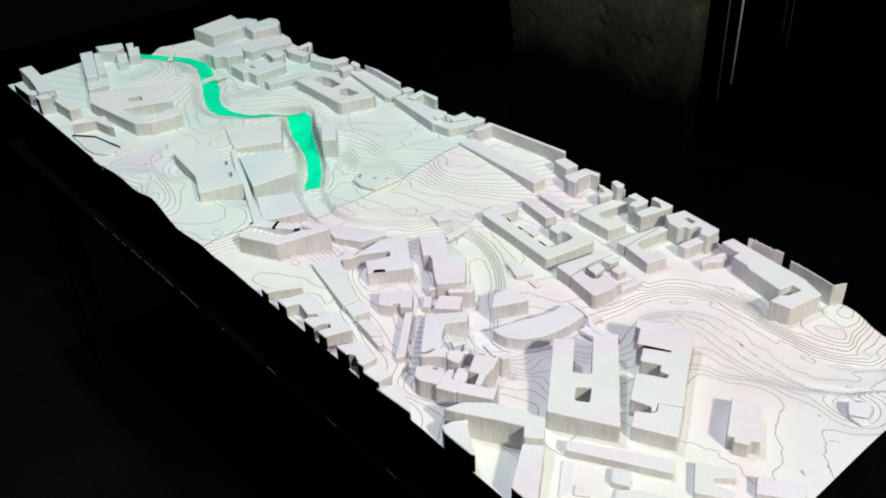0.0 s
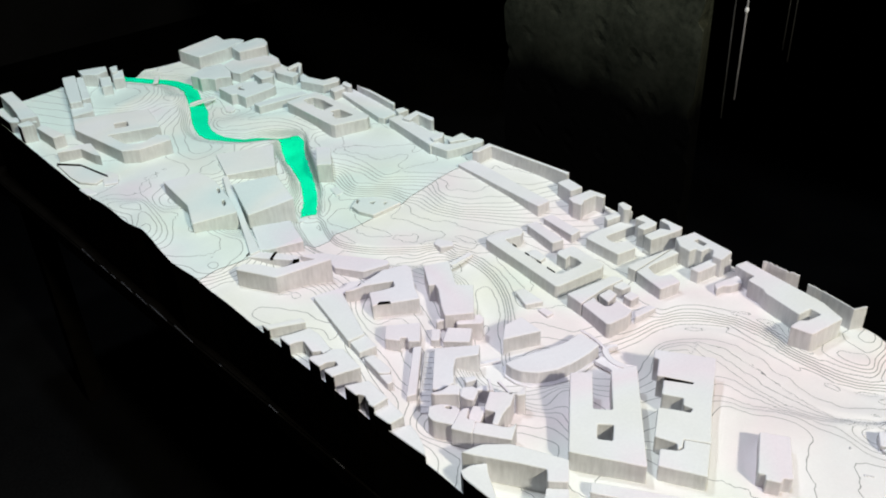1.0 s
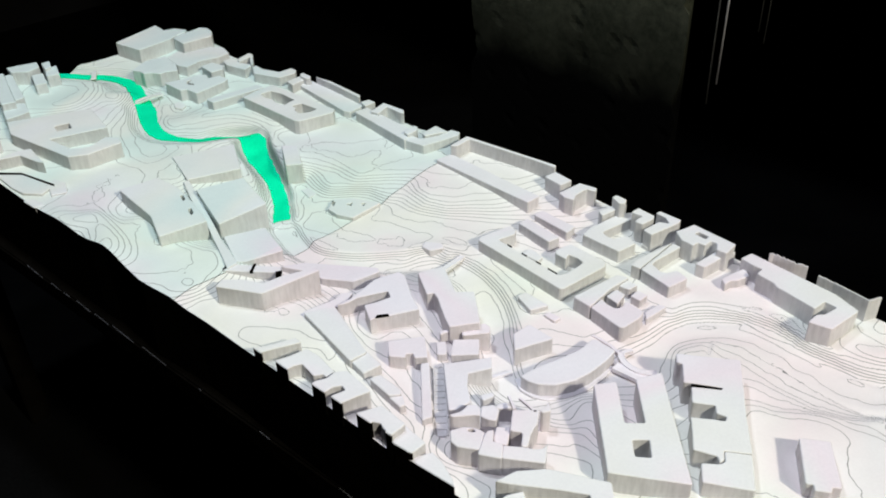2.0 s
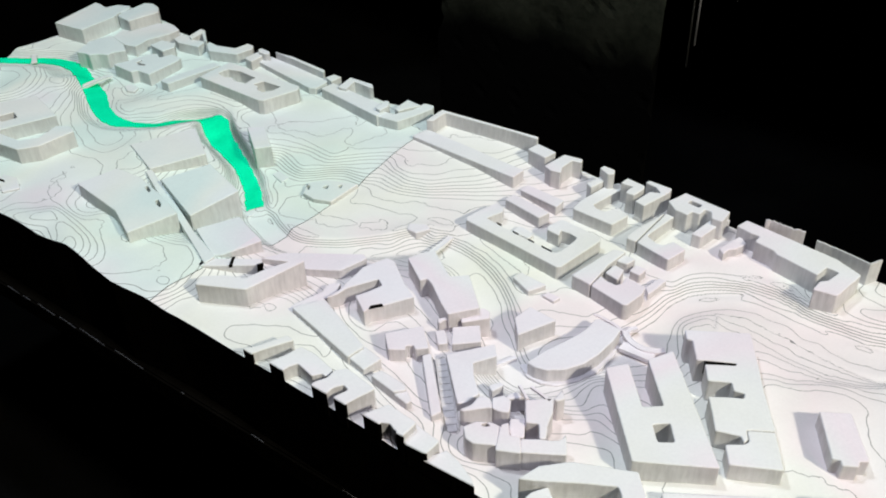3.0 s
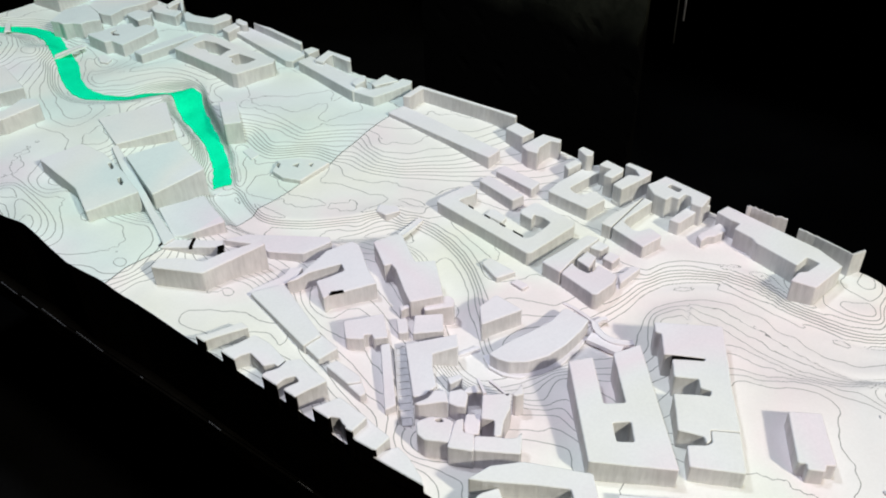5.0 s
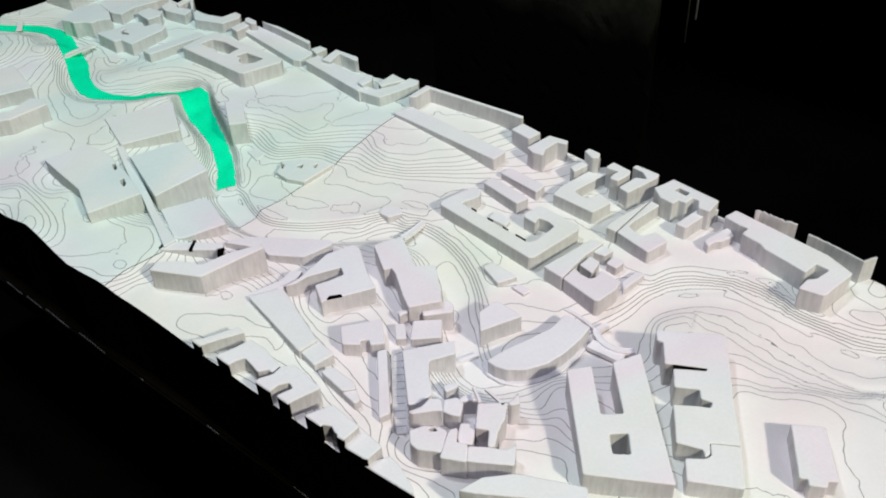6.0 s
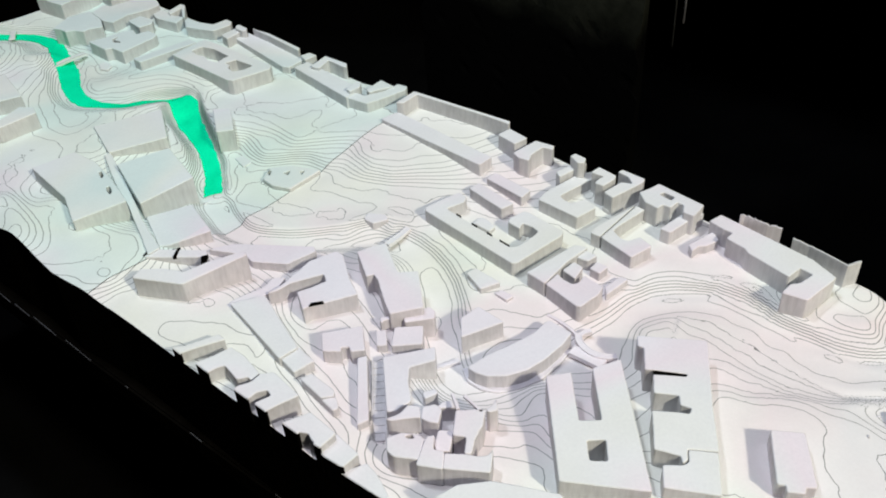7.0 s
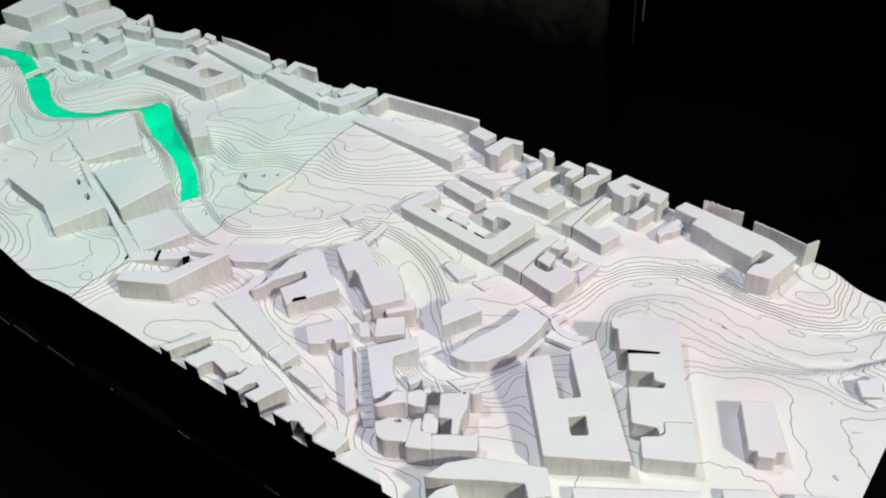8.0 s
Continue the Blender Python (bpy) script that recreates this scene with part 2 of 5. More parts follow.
def valley_level(x, y):
    """Height of the land in the rough: broad levels, with the river valley cut into them."""
    x, y = np.atleast_1d(np.asarray(x, float)), np.atleast_1d(np.asarray(y, float))
    z = coarse_level(x, y)
    for mx, my, wide, rise in MOUNDS:
        z = z + rise * np.exp(-((x - mx) ** 2 + (y - my) ** 2) / wide**2)
    # the scarp east of the river: flat above and below, steep between
    steep = 0.826 + 0.0115 * np.tanh((z - 0.826) * 2.2 / 0.0115)
    zone = np.clip((x + 0.26) / 0.06, 0, 1) * np.clip((y + 0.22) / 0.10, 0, 1) * np.clip((0.24 - y) / 0.08, 0, 1)
    z = z + (steep - z) * zone
    gap = (x[:, None] - RIVER[None, :, 0]) ** 2 + (y[:, None] - RIVER[None, :, 1]) ** 2
    k = gap.argmin(1)
    far = np.sqrt(gap[np.arange(len(x)), k])
    ry = RIVER[k, 1]
    side = ALONG[k, 0] * (y - RIVER[k, 1]) - ALONG[k, 1] * (x - RIVER[k, 0])
    west = np.interp(ry, [-0.87, -0.80, -0.76, -0.72, -0.66, -0.6, -0.5, -0.35, -0.1, 0.1, 0.3, 0.45, 0.6, 0.9],
                     [0.014, 0.024, 0.050, 0.100, 0.130, 0.090, 0.05, 0.045, 0.02, 0.03, 0.025, 0.035, 0.03, 0.08])
    east = np.interp(ry, [-0.87, -0.6, -0.5, -0.35, -0.1, 0.1, 0.3, 0.45, 0.6, 0.9], [0.024, 0.026, 0.024, 0.020, 0.018, 0.014, 0.014, 0.03, 0.025, 0.03])
    bank = np.where(side > 0, east, west)
    bed_west = np.interp(ry, [-0.85, -0.80, -0.775, -0.72, -0.66, -0.58, -0.56], [0.030, 0.046, 0.040, 0.026, 0.014, 0.008, 0.011])
    bed_east = np.interp(ry, [-0.85, -0.81, -0.76, -0.71, -0.66, -0.63, -0.60, -0.56], [0.020, 0.014, 0.020, 0.028, 0.044, 0.040, 0.026, 0.013])
    half = np.where(ry < -0.56, np.where(side > 0, bed_east, bed_west), half_width(ry))
    f = np.clip((far - half) / bank, 0, 1)
    f = np.where((ry < -0.6) & (side < 0), f * (1.6 - 0.6 * f), f * f * (3 - 2 * f))
    z = river_level(ry) + (np.maximum(z, river_level(ry) + 0.002) - river_level(ry)) * f
    return z


# Height lines that shape the land: a level and points along it.
HEIGHTS = []


def height_line(level, *points):
    for (ax, ay), (bx, by) in zip(points, points[1:]):
        n = max(1, int(math.hypot(bx - ax, by - ay) / 0.009))
        HEIGHTS.extend((ax + (bx - ax) * k / n, ay + (by - ay) * k / n, level) for k in range(n))
    HEIGHTS.append((*points[-1], level))


# the bluff and the promontory north of the lower river
height_line(0.8110, (-0.082, -0.538), (-0.055, -0.544), (-0.035, -0.561), (-0.023, -0.577), (-0.014, -0.603), (-0.006, -0.636), (-0.011, -0.667), (-0.017, -0.7), (-0.021, -0.732), (-0.014, -0.752), (-0.012, -0.771), (-0.007, -0.782), (-0.005, -0.792), (0.006, -0.805), (0.015, -0.808))
height_line(0.8050, (-0.112, -0.534), (-0.091, -0.537), (-0.075, -0.544), (-0.057, -0.557), (-0.038, -0.579), (-0.023, -0.608), (-0.019, -0.643), (-0.019, -0.671), (-0.028, -0.702), (-0.025, -0.735), (-0.019, -0.765), (-0.015, -0.789), (-0.007, -0.811), (0, -0.821), (0.01, -0.822))
height_line(0.8030, (-0.123, -0.537), (-0.098, -0.542), (-0.072, -0.554), (-0.043, -0.581), (-0.028, -0.611), (-0.024, -0.645), (-0.025, -0.674), (-0.032, -0.704), (-0.033, -0.738), (-0.03, -0.769), (-0.024, -0.792), (-0.013, -0.814), (-0.005, -0.826), (0.012, -0.83))
height_line(0.7990, (-0.141, -0.548), (-0.11, -0.549), (-0.082, -0.56), (-0.064, -0.577), (-0.056, -0.588), (-0.04, -0.617), (-0.035, -0.644), (-0.039, -0.674), (-0.046, -0.708), (-0.053, -0.74), (-0.052, -0.766), (-0.045, -0.794), (-0.034, -0.821), (-0.018, -0.84), (0.001, -0.85), (0.03, -0.848))
height_line(0.8122, (-0.019, -0.729), (-0.016, -0.709))
height_line(0.8122, (-0.045, -0.531), (-0.014, -0.566), (0.014, -0.618), (0.011, -0.668))
height_line(0.7990, (-0.006, -0.846), (0.011, -0.846), (0.034, -0.846))
height_line(0.8010, (-0.034, -0.781), (-0.021, -0.806), (-0.011, -0.821), (-0.001, -0.835), (0.014, -0.839), (0.043, -0.834), (0.062, -0.831))
height_line(0.8030, (-0.003, -0.819), (0.004, -0.824), (0.022, -0.83), (0.044, -0.826), (0.071, -0.821))
height_line(0.8050, (0.001, -0.819), (0.026, -0.813), (0.038, -0.813), (0.062, -0.813), (0.081, -0.808))
height_line(0.8070, (0.002, -0.814), (0.032, -0.805), (0.057, -0.803), (0.078, -0.801))
height_line(0.8110, (0.008, -0.804), (0.028, -0.8), (0.048, -0.797), (0.067, -0.798))
height_line(0.8122, (0.022, -0.754), (0.028, -0.776), (0.033, -0.79))
# the valley floor and the bank south of the lower river
height_line(0.7980, (-0.201, -0.555), (-0.169, -0.56), (-0.134, -0.564), (-0.099, -0.574), (-0.07, -0.596), (-0.047, -0.625), (-0.043, -0.67), (-0.049, -0.725), (-0.056, -0.777), (-0.039, -0.826))
height_line(0.7990, (-0.158, -0.576), (-0.123, -0.571), (-0.098, -0.588), (-0.078, -0.606), (-0.064, -0.629), (-0.061, -0.642), (-0.043, -0.654), (-0.04, -0.664), (-0.047, -0.684), (-0.066, -0.701), (-0.074, -0.716), (-0.066, -0.732), (-0.078, -0.744), (-0.079, -0.763), (-0.086, -0.775), (-0.082, -0.783), (-0.069, -0.784), (-0.067, -0.79), (-0.081, -0.798), (-0.071, -0.816), (-0.055, -0.828), (-0.042, -0.851), (-0.023, -0.851), (0.013, -0.864))
height_line(0.8010, (-0.133, -0.577), (-0.113, -0.588), (-0.091, -0.605), (-0.078, -0.628), (-0.077, -0.656), (-0.082, -0.685), (-0.089, -0.715), (-0.095, -0.747), (-0.096, -0.776), (-0.094, -0.802), (-0.08, -0.818), (-0.069, -0.835), (-0.064, -0.851), (-0.045, -0.86), (-0.007, -0.869))
height_line(0.8030, (-0.142, -0.581), (-0.114, -0.595), (-0.106, -0.606), (-0.098, -0.638), (-0.1, -0.666), (-0.106, -0.696), (-0.111, -0.731), (-0.113, -0.763), (-0.111, -0.793), (-0.104, -0.811))
height_line(0.8050, (-0.148, -0.588), (-0.13, -0.604), (-0.117, -0.625), (-0.112, -0.651), (-0.121, -0.689), (-0.128, -0.718), (-0.127, -0.75), (-0.12, -0.778), (-0.114, -0.8), (-0.106, -0.815), (-0.089, -0.838), (-0.08, -0.858))
height_line(0.8070, (-0.143, -0.673), (-0.133, -0.688), (-0.133, -0.707), (-0.135, -0.734), (-0.134, -0.765), (-0.126, -0.792), (-0.112, -0.816), (-0.095, -0.84))
height_line(0.8090, (-0.154, -0.681), (-0.149, -0.688), (-0.154, -0.704), (-0.151, -0.721), (-0.143, -0.737), (-0.141, -0.761), (-0.132, -0.794), (-0.124, -0.811))
height_line(0.8110, (-0.178, -0.695), (-0.17, -0.711), (-0.167, -0.728), (-0.153, -0.753), (-0.138, -0.778), (-0.133, -0.8), (-0.122, -0.819))
height_line(0.8150, (-0.202, -0.708), (-0.2, -0.715), (-0.188, -0.718), (-0.186, -0.736), (-0.178, -0.751), (-0.163, -0.769), (-0.158, -0.791), (-0.16, -0.809), (-0.17, -0.818), (-0.186, -0.821))
height_line(0.8150, (-0.172, -0.816), (-0.187, -0.82), (-0.218, -0.837), (-0.238, -0.856), (-0.262, -0.869), (-0.276, -0.867))
height_line(0.8142, (-0.156, -0.827), (-0.191, -0.848), (-0.219, -0.872), (-0.255, -0.886))
height_line(0.8142, (-0.145, -0.843), (-0.153, -0.869), (-0.147, -0.888))
height_line(0.8162, (-0.228, -0.737), (-0.272, -0.777), (-0.241, -0.818), (-0.272, -0.85), (-0.2, -0.783))
height_line(0.7980, (-0.232, -0.549), (-0.274, -0.536), (-0.307, -0.517), (-0.332, -0.486))
height_line(0.7980, (-0.335, -0.449), (-0.311, -0.414), (-0.261, -0.372), (-0.223, -0.325))
height_line(0.7995, (-0.206, -0.287), (-0.195, -0.252), (-0.191, -0.225))
# the bank between the river and the great courtyard block
height_line(0.8070, (-0.17, -0.218), (-0.167, -0.246), (-0.175, -0.286), (-0.187, -0.319), (-0.206, -0.35), (-0.229, -0.379), (-0.243, -0.398))
height_line(0.8030, (-0.177, -0.216), (-0.177, -0.248), (-0.184, -0.283), (-0.197, -0.316), (-0.215, -0.347), (-0.233, -0.37), (-0.259, -0.396))
height_line(0.7990, (-0.182, -0.215), (-0.186, -0.235), (-0.185, -0.259), (-0.195, -0.291), (-0.211, -0.324), (-0.23, -0.353), (-0.251, -0.375))
height_line(0.8098, (-0.162, -0.247), (-0.165, -0.284), (-0.181, -0.328), (-0.208, -0.374))
# the mill slope beside the hall
height_line(0.8050, (-0.346, -0.527), (-0.337, -0.537), (-0.325, -0.537), (-0.303, -0.54))
height_line(0.8070, (-0.357, -0.537), (-0.344, -0.554), (-0.33, -0.549), (-0.315, -0.547), (-0.301, -0.554))
height_line(0.8090, (-0.363, -0.541), (-0.354, -0.558), (-0.338, -0.564), (-0.333, -0.565), (-0.333, -0.575))
height_line(0.8110, (-0.37, -0.545), (-0.357, -0.567), (-0.345, -0.575), (-0.349, -0.586), (-0.353, -0.597))
height_line(0.8130, (-0.379, -0.547), (-0.367, -0.566), (-0.356, -0.577), (-0.361, -0.59), (-0.366, -0.605))
height_line(0.8150, (-0.401, -0.564), (-0.39, -0.581), (-0.381, -0.577), (-0.377, -0.593), (-0.375, -0.612))
height_line(0.8170, (-0.41, -0.57), (-0.402, -0.586), (-0.394, -0.609), (-0.402, -0.621), (-0.409, -0.634))
# the scarp across the panel seam and the terrace below it
height_line(0.8330, (-0.063, 0.003), (-0.055, -0.008), (-0.054, -0.036), (-0.056, -0.072), (-0.045, -0.102), (-0.007, -0.105))
height_line(0.8310, (-0.086, -0.046), (-0.086, -0.074), (-0.069, -0.11), (-0.038, -0.128), (-0.017, -0.15))
height_line(0.8250, (-0.096, -0.02), (-0.1, -0.052), (-0.108, -0.081), (-0.096, -0.12), (-0.068, -0.152), (-0.041, -0.184), (-0.023, -0.196))
height_line(0.8210, (-0.118, -0.05), (-0.121, -0.081), (-0.105, -0.122), (-0.077, -0.158), (-0.053, -0.193), (-0.04, -0.209))
height_line(0.8170, (-0.13, -0.032), (-0.131, -0.072), (-0.124, -0.099), (-0.106, -0.138), (-0.085, -0.175), (-0.064, -0.21))
height_line(0.8350, (-0.111, 0.232), (-0.112, 0.202), (-0.111, 0.16), (-0.1, 0.144), (-0.084, 0.125), (-0.058, 0.117), (-0.036, 0.111), (-0.025, 0.101), (-0.008, 0.107))
height_line(0.8346, (-0.093, 0.193), (-0.073, 0.157), (-0.041, 0.14), (-0.014, 0.132))
height_line(0.8346, (-0.021, 0.071), (0.002, 0.072))
height_line(0.8346, (-0.036, 0.071), (-0.07, 0.079))
height_line(0.8350, (-0.128, 0.206), (-0.117, 0.197), (-0.112, 0.173), (-0.114, 0.13), (-0.118, 0.092), (-0.12, 0.068), (-0.11, 0.06), (-0.079, 0.057), (-0.042, 0.052), (-0.021, 0.038), (-0.004, 0.046))
height_line(0.8356, (-0.116, 0.183), (-0.108, 0.136), (-0.097, 0.1), (-0.07, 0.092))
height_line(0.8330, (-0.139, 0.193), (-0.125, 0.174), (-0.123, 0.135), (-0.124, 0.093), (-0.124, 0.064), (-0.106, 0.045), (-0.078, 0.02), (-0.065, 0.006))
height_line(0.8310, (-0.146, 0.166), (-0.139, 0.151), (-0.132, 0.135), (-0.131, 0.108), (-0.135, 0.083), (-0.132, 0.066), (-0.118, 0.048), (-0.097, 0.029), (-0.072, 0.002))
height_line(0.8290, (-0.148, 0.156), (-0.146, 0.138), (-0.139, 0.123), (-0.134, 0.105), (-0.14, 0.08), (-0.137, 0.061), (-0.121, 0.045), (-0.101, 0.025), (-0.077, -0.003))
height_line(0.8270, (-0.15, 0.156), (-0.154, 0.129), (-0.163, 0.113), (-0.168, 0.096), (-0.158, 0.086), (-0.146, 0.079), (-0.146, 0.066), (-0.141, 0.053), (-0.124, 0.035), (-0.108, 0.019), (-0.086, -0.011))
height_line(0.8250, (-0.156, 0.153), (-0.162, 0.126), (-0.172, 0.101), (-0.174, 0.085), (-0.162, 0.069), (-0.142, 0.05), (-0.127, 0.032), (-0.117, 0.01), (-0.096, -0.015))
height_line(0.8230, (-0.161, 0.153), (-0.169, 0.123), (-0.177, 0.101), (-0.177, 0.084), (-0.164, 0.066), (-0.144, 0.048), (-0.13, 0.03), (-0.125, 0.008), (-0.119, -0.005), (-0.108, -0.026))
height_line(0.8210, (-0.167, 0.151), (-0.175, 0.124), (-0.18, 0.101), (-0.18, 0.082), (-0.167, 0.065), (-0.146, 0.046), (-0.132, 0.028), (-0.129, 0.002), (-0.127, -0.018))
height_line(0.8190, (-0.172, 0.148), (-0.18, 0.122), (-0.184, 0.1), (-0.183, 0.08), (-0.169, 0.063), (-0.148, 0.044), (-0.135, 0.025), (-0.134, -0.004), (-0.134, -0.018))
height_line(0.8170, (-0.178, 0.146), (-0.187, 0.118), (-0.19, 0.097), (-0.187, 0.079), (-0.171, 0.06), (-0.151, 0.042), (-0.137, 0.017), (-0.137, -0.009))
height_line(0.8150, (-0.19, 0.128), (-0.195, 0.096), (-0.192, 0.078), (-0.185, 0.066), (-0.161, 0.045), (-0.143, 0.011), (-0.142, -0.011))
height_line(0.8150, (-0.138, -0.022), (-0.153, -0.052), (-0.158, -0.079), (-0.142, -0.104), (-0.122, -0.162), (-0.112, -0.195), (-0.116, -0.208))
height_line(0.8130, (-0.248, 0.114), (-0.227, 0.097), (-0.206, 0.073), (-0.188, 0.059))
height_line(0.8130, (-0.19, -0.035), (-0.174, -0.066), (-0.169, -0.094), (-0.167, -0.119), (-0.151, -0.159), (-0.148, -0.177), (-0.158, -0.193), (-0.179, -0.199))
height_line(0.8110, (-0.278, 0.061), (-0.267, 0.04), (-0.24, 0.061), (-0.222, 0.057), (-0.227, 0.01), (-0.236, -0.01), (-0.237, -0.034), (-0.228, -0.059), (-0.218, -0.105), (-0.209, -0.129), (-0.221, -0.147))
height_line(0.8120, (-0.273, -0.046), (-0.262, -0.099), (-0.23, -0.127))
# the bed of the river from the pool to the mill
height_line(0.8085, (-0.19, 0.25), (-0.205, 0.21))
height_line(0.8072, (-0.221, 0.178), (-0.236, 0.148))
height_line(0.8066, (-0.253, 0.124), (-0.27, 0.1))
height_line(0.8060, (-0.298, 0.058), (-0.308, 0.03))
height_line(0.8055, (-0.318, -0.002), (-0.321, -0.043))
height_line(0.8042, (-0.303, -0.085), (-0.285, -0.108))
height_line(0.8022, (-0.265, -0.134), (-0.245, -0.15))
height_line(0.8008, (-0.223, -0.166), (-0.205, -0.18))
height_line(0.7998, (-0.19, -0.195), (-0.192, -0.225))
# the bed of the river above the pool
height_line(0.8365, (-0.178, 0.818), (-0.168, 0.77))
height_line(0.8352, (-0.168, 0.752), (-0.185, 0.695))
height_line(0.8342, (-0.199, 0.65), (-0.215, 0.612))
height_line(0.8328, (-0.243, 0.55), (-0.256, 0.5))
height_line(0.8318, (-0.258, 0.47), (-0.245, 0.435))
height_line(0.8300, (-0.228, 0.413), (-0.2, 0.395))
height_line(0.8230, (-0.165, 0.37), (-0.15, 0.35))
height_line(0.8120, (-0.16, 0.315), (-0.174, 0.29))
# the bank inside the upper river bend, and the cliff by the tower
height_line(0.8390, (-0.193, 0.498), (-0.171, 0.493), (-0.15, 0.46), (-0.131, 0.451), (-0.113, 0.432), (-0.102, 0.386), (-0.102, 0.347), (-0.118, 0.314))
height_line(0.8370, (-0.199, 0.472), (-0.163, 0.46), (-0.133, 0.441), (-0.114, 0.405), (-0.109, 0.361), (-0.119, 0.323), (-0.135, 0.289))
height_line(0.8350, (-0.219, 0.471), (-0.199, 0.446), (-0.164, 0.434), (-0.134, 0.414), (-0.117, 0.376), (-0.116, 0.341), (-0.133, 0.31))
height_line(0.8330, (-0.246, 0.504), (-0.254, 0.455), (-0.246, 0.423), (-0.224, 0.395), (-0.192, 0.371), (-0.166, 0.364), (-0.146, 0.349), (-0.129, 0.345))
# the hill at the north-western end
height_line(0.8590, (-0.384, 0.736), (-0.359, 0.704), (-0.327, 0.689), (-0.293, 0.7), (-0.257, 0.734), (-0.243, 0.767))
height_line(0.8550, (-0.377, 0.702), (-0.335, 0.677), (-0.293, 0.679), (-0.25, 0.713), (-0.228, 0.763))
height_line(0.8490, (-0.312, 0.599), (-0.295, 0.616), (-0.257, 0.642), (-0.227, 0.661), (-0.206, 0.688))
# the knoll cut by the western edge
height_line(0.8470, (-0.529, 0.348), (-0.512, 0.33), (-0.493, 0.309), (-0.49, 0.293), (-0.493, 0.257), (-0.494, 0.232), (-0.491, 0.211), (-0.484, 0.213), (-0.478, 0.207), (-0.475, 0.188), (-0.478, 0.164), (-0.486, 0.138), (-0.493, 0.116))
height_line(0.8490, (-0.541, 0.332), (-0.525, 0.311), (-0.509, 0.297), (-0.499, 0.282), (-0.499, 0.256), (-0.504, 0.224), (-0.507, 0.186), (-0.511, 0.161), (-0.517, 0.141), (-0.524, 0.128), (-0.534, 0.122))
height_line(0.8510, (-0.55, 0.314), (-0.528, 0.3), (-0.507, 0.284), (-0.501, 0.267), (-0.504, 0.232), (-0.509, 0.206), (-0.517, 0.175), (-0.526, 0.15), (-0.54, 0.134))
height_line(0.8530, (-0.542, 0.275), (-0.525, 0.252), (-0.524, 0.239), (-0.516, 0.218), (-0.519, 0.194), (-0.522, 0.174), (-0.532, 0.153))
# the flats along the western edge
height_line(0.8460, (-0.501, 0.153), (-0.524, 0.105), (-0.533, 0.072), (-0.513, 0.068), (-0.49, 0.068))
height_line(0.8460, (-0.497, 0.09), (-0.473, 0.079), (-0.469, 0.068))
height_line(0.8450, (-0.466, 0.062), (-0.475, 0.045), (-0.486, 0.031), (-0.506, 0.027), (-0.511, 0.012), (-0.51, -0.003), (-0.514, -0.014))
height_line(0.8440, (-0.461, 0.044), (-0.458, 0.029), (-0.481, 0.005))
height_line(0.8425, (-0.436, 0.041), (-0.447, 0.012), (-0.468, -0.005), (-0.487, -0.008))
height_line(0.8450, (-0.441, 0.322), (-0.424, 0.313), (-0.39, 0.318), (-0.379, 0.341), (-0.374, 0.358), (-0.372, 0.333), (-0.371, 0.307), (-0.353, 0.287), (-0.337, 0.29), (-0.33, 0.309), (-0.323, 0.331), (-0.316, 0.347), (-0.3, 0.348), (-0.286, 0.355))
height_line(0.8470, (-0.481, 0.339), (-0.461, 0.322), (-0.456, 0.352), (-0.429, 0.368), (-0.406, 0.37))
height_line(0.8462, (-0.402, 0.354), (-0.433, 0.337))
# the flats along the western edge south of the seam
height_line(0.8340, (-0.521, -0.042), (-0.518, -0.074), (-0.499, -0.129), (-0.47, -0.17), (-0.445, -0.176))
height_line(0.8340, (-0.447, -0.124), (-0.438, -0.157))
height_line(0.8320, (-0.487, -0.188), (-0.473, -0.234), (-0.478, -0.269))
height_line(0.8322, (-0.516, -0.148), (-0.511, -0.225), (-0.509, -0.261))
height_line(0.8320, (-0.438, -0.209), (-0.441, -0.233))
# the ground under the southern quarter
height_line(0.8183, (-0.36, -0.69), (-0.42, -0.72), (-0.47, -0.75))
height_line(0.8184, (-0.46, -0.66), (-0.44, -0.62))
height_line(0.8184, (-0.45, -0.81), (-0.5, -0.84))
height_line(0.8183, (-0.37, -0.8), (-0.4, -0.86), (-0.35, -0.89))
height_line(0.8176, (-0.33, -0.76), (-0.32, -0.8), (-0.31, -0.86))
height_line(0.8164, (-0.27, -0.8), (-0.26, -0.76))
height_line(0.8204, (-0.505, -0.5), (-0.49, -0.55), (-0.47, -0.58))
height_line(0.8204, (-0.52, -0.6), (-0.51, -0.68))
# the step beneath the long shed
height_line(0.8304, (-0.475, -0.24), (-0.49, -0.32))
height_line(0.8288, (-0.495, -0.37), (-0.505, -0.41))
height_line(0.8262, (-0.515, -0.45), (-0.515, -0.45))
height_line(0.8206, (-0.405, -0.215), (-0.415, -0.235))
height_line(0.8202, (-0.425, -0.27), (-0.435, -0.33))
height_line(0.8202, (-0.44, -0.36), (-0.452, -0.4))
height_line(0.8186, (-0.4, -0.3), (-0.41, -0.35))
# the ground under the eastern rows
height_line(0.8124, (0.03, -0.57), (0.04, -0.62), (0.05, -0.67))
height_line(0.8124, (0.08, -0.6), (0.08, -0.68))
height_line(0.8122, (0.04, -0.71), (0.07, -0.73))
height_line(0.8125, (0.02, -0.53), (0.08, -0.55))
height_line(0.8127, (0.03, -0.49), (0.08, -0.5))
height_line(0.8134, (0.03, -0.45), (0.08, -0.46))
height_line(0.8144, (0.03, -0.4), (0.08, -0.41))
height_line(0.8164, (0.03, -0.35), (0.08, -0.37))
height_line(0.8202, (0.03, -0.3), (0.08, -0.32))
height_line(0.8242, (0.03, -0.25), (0.08, -0.27))
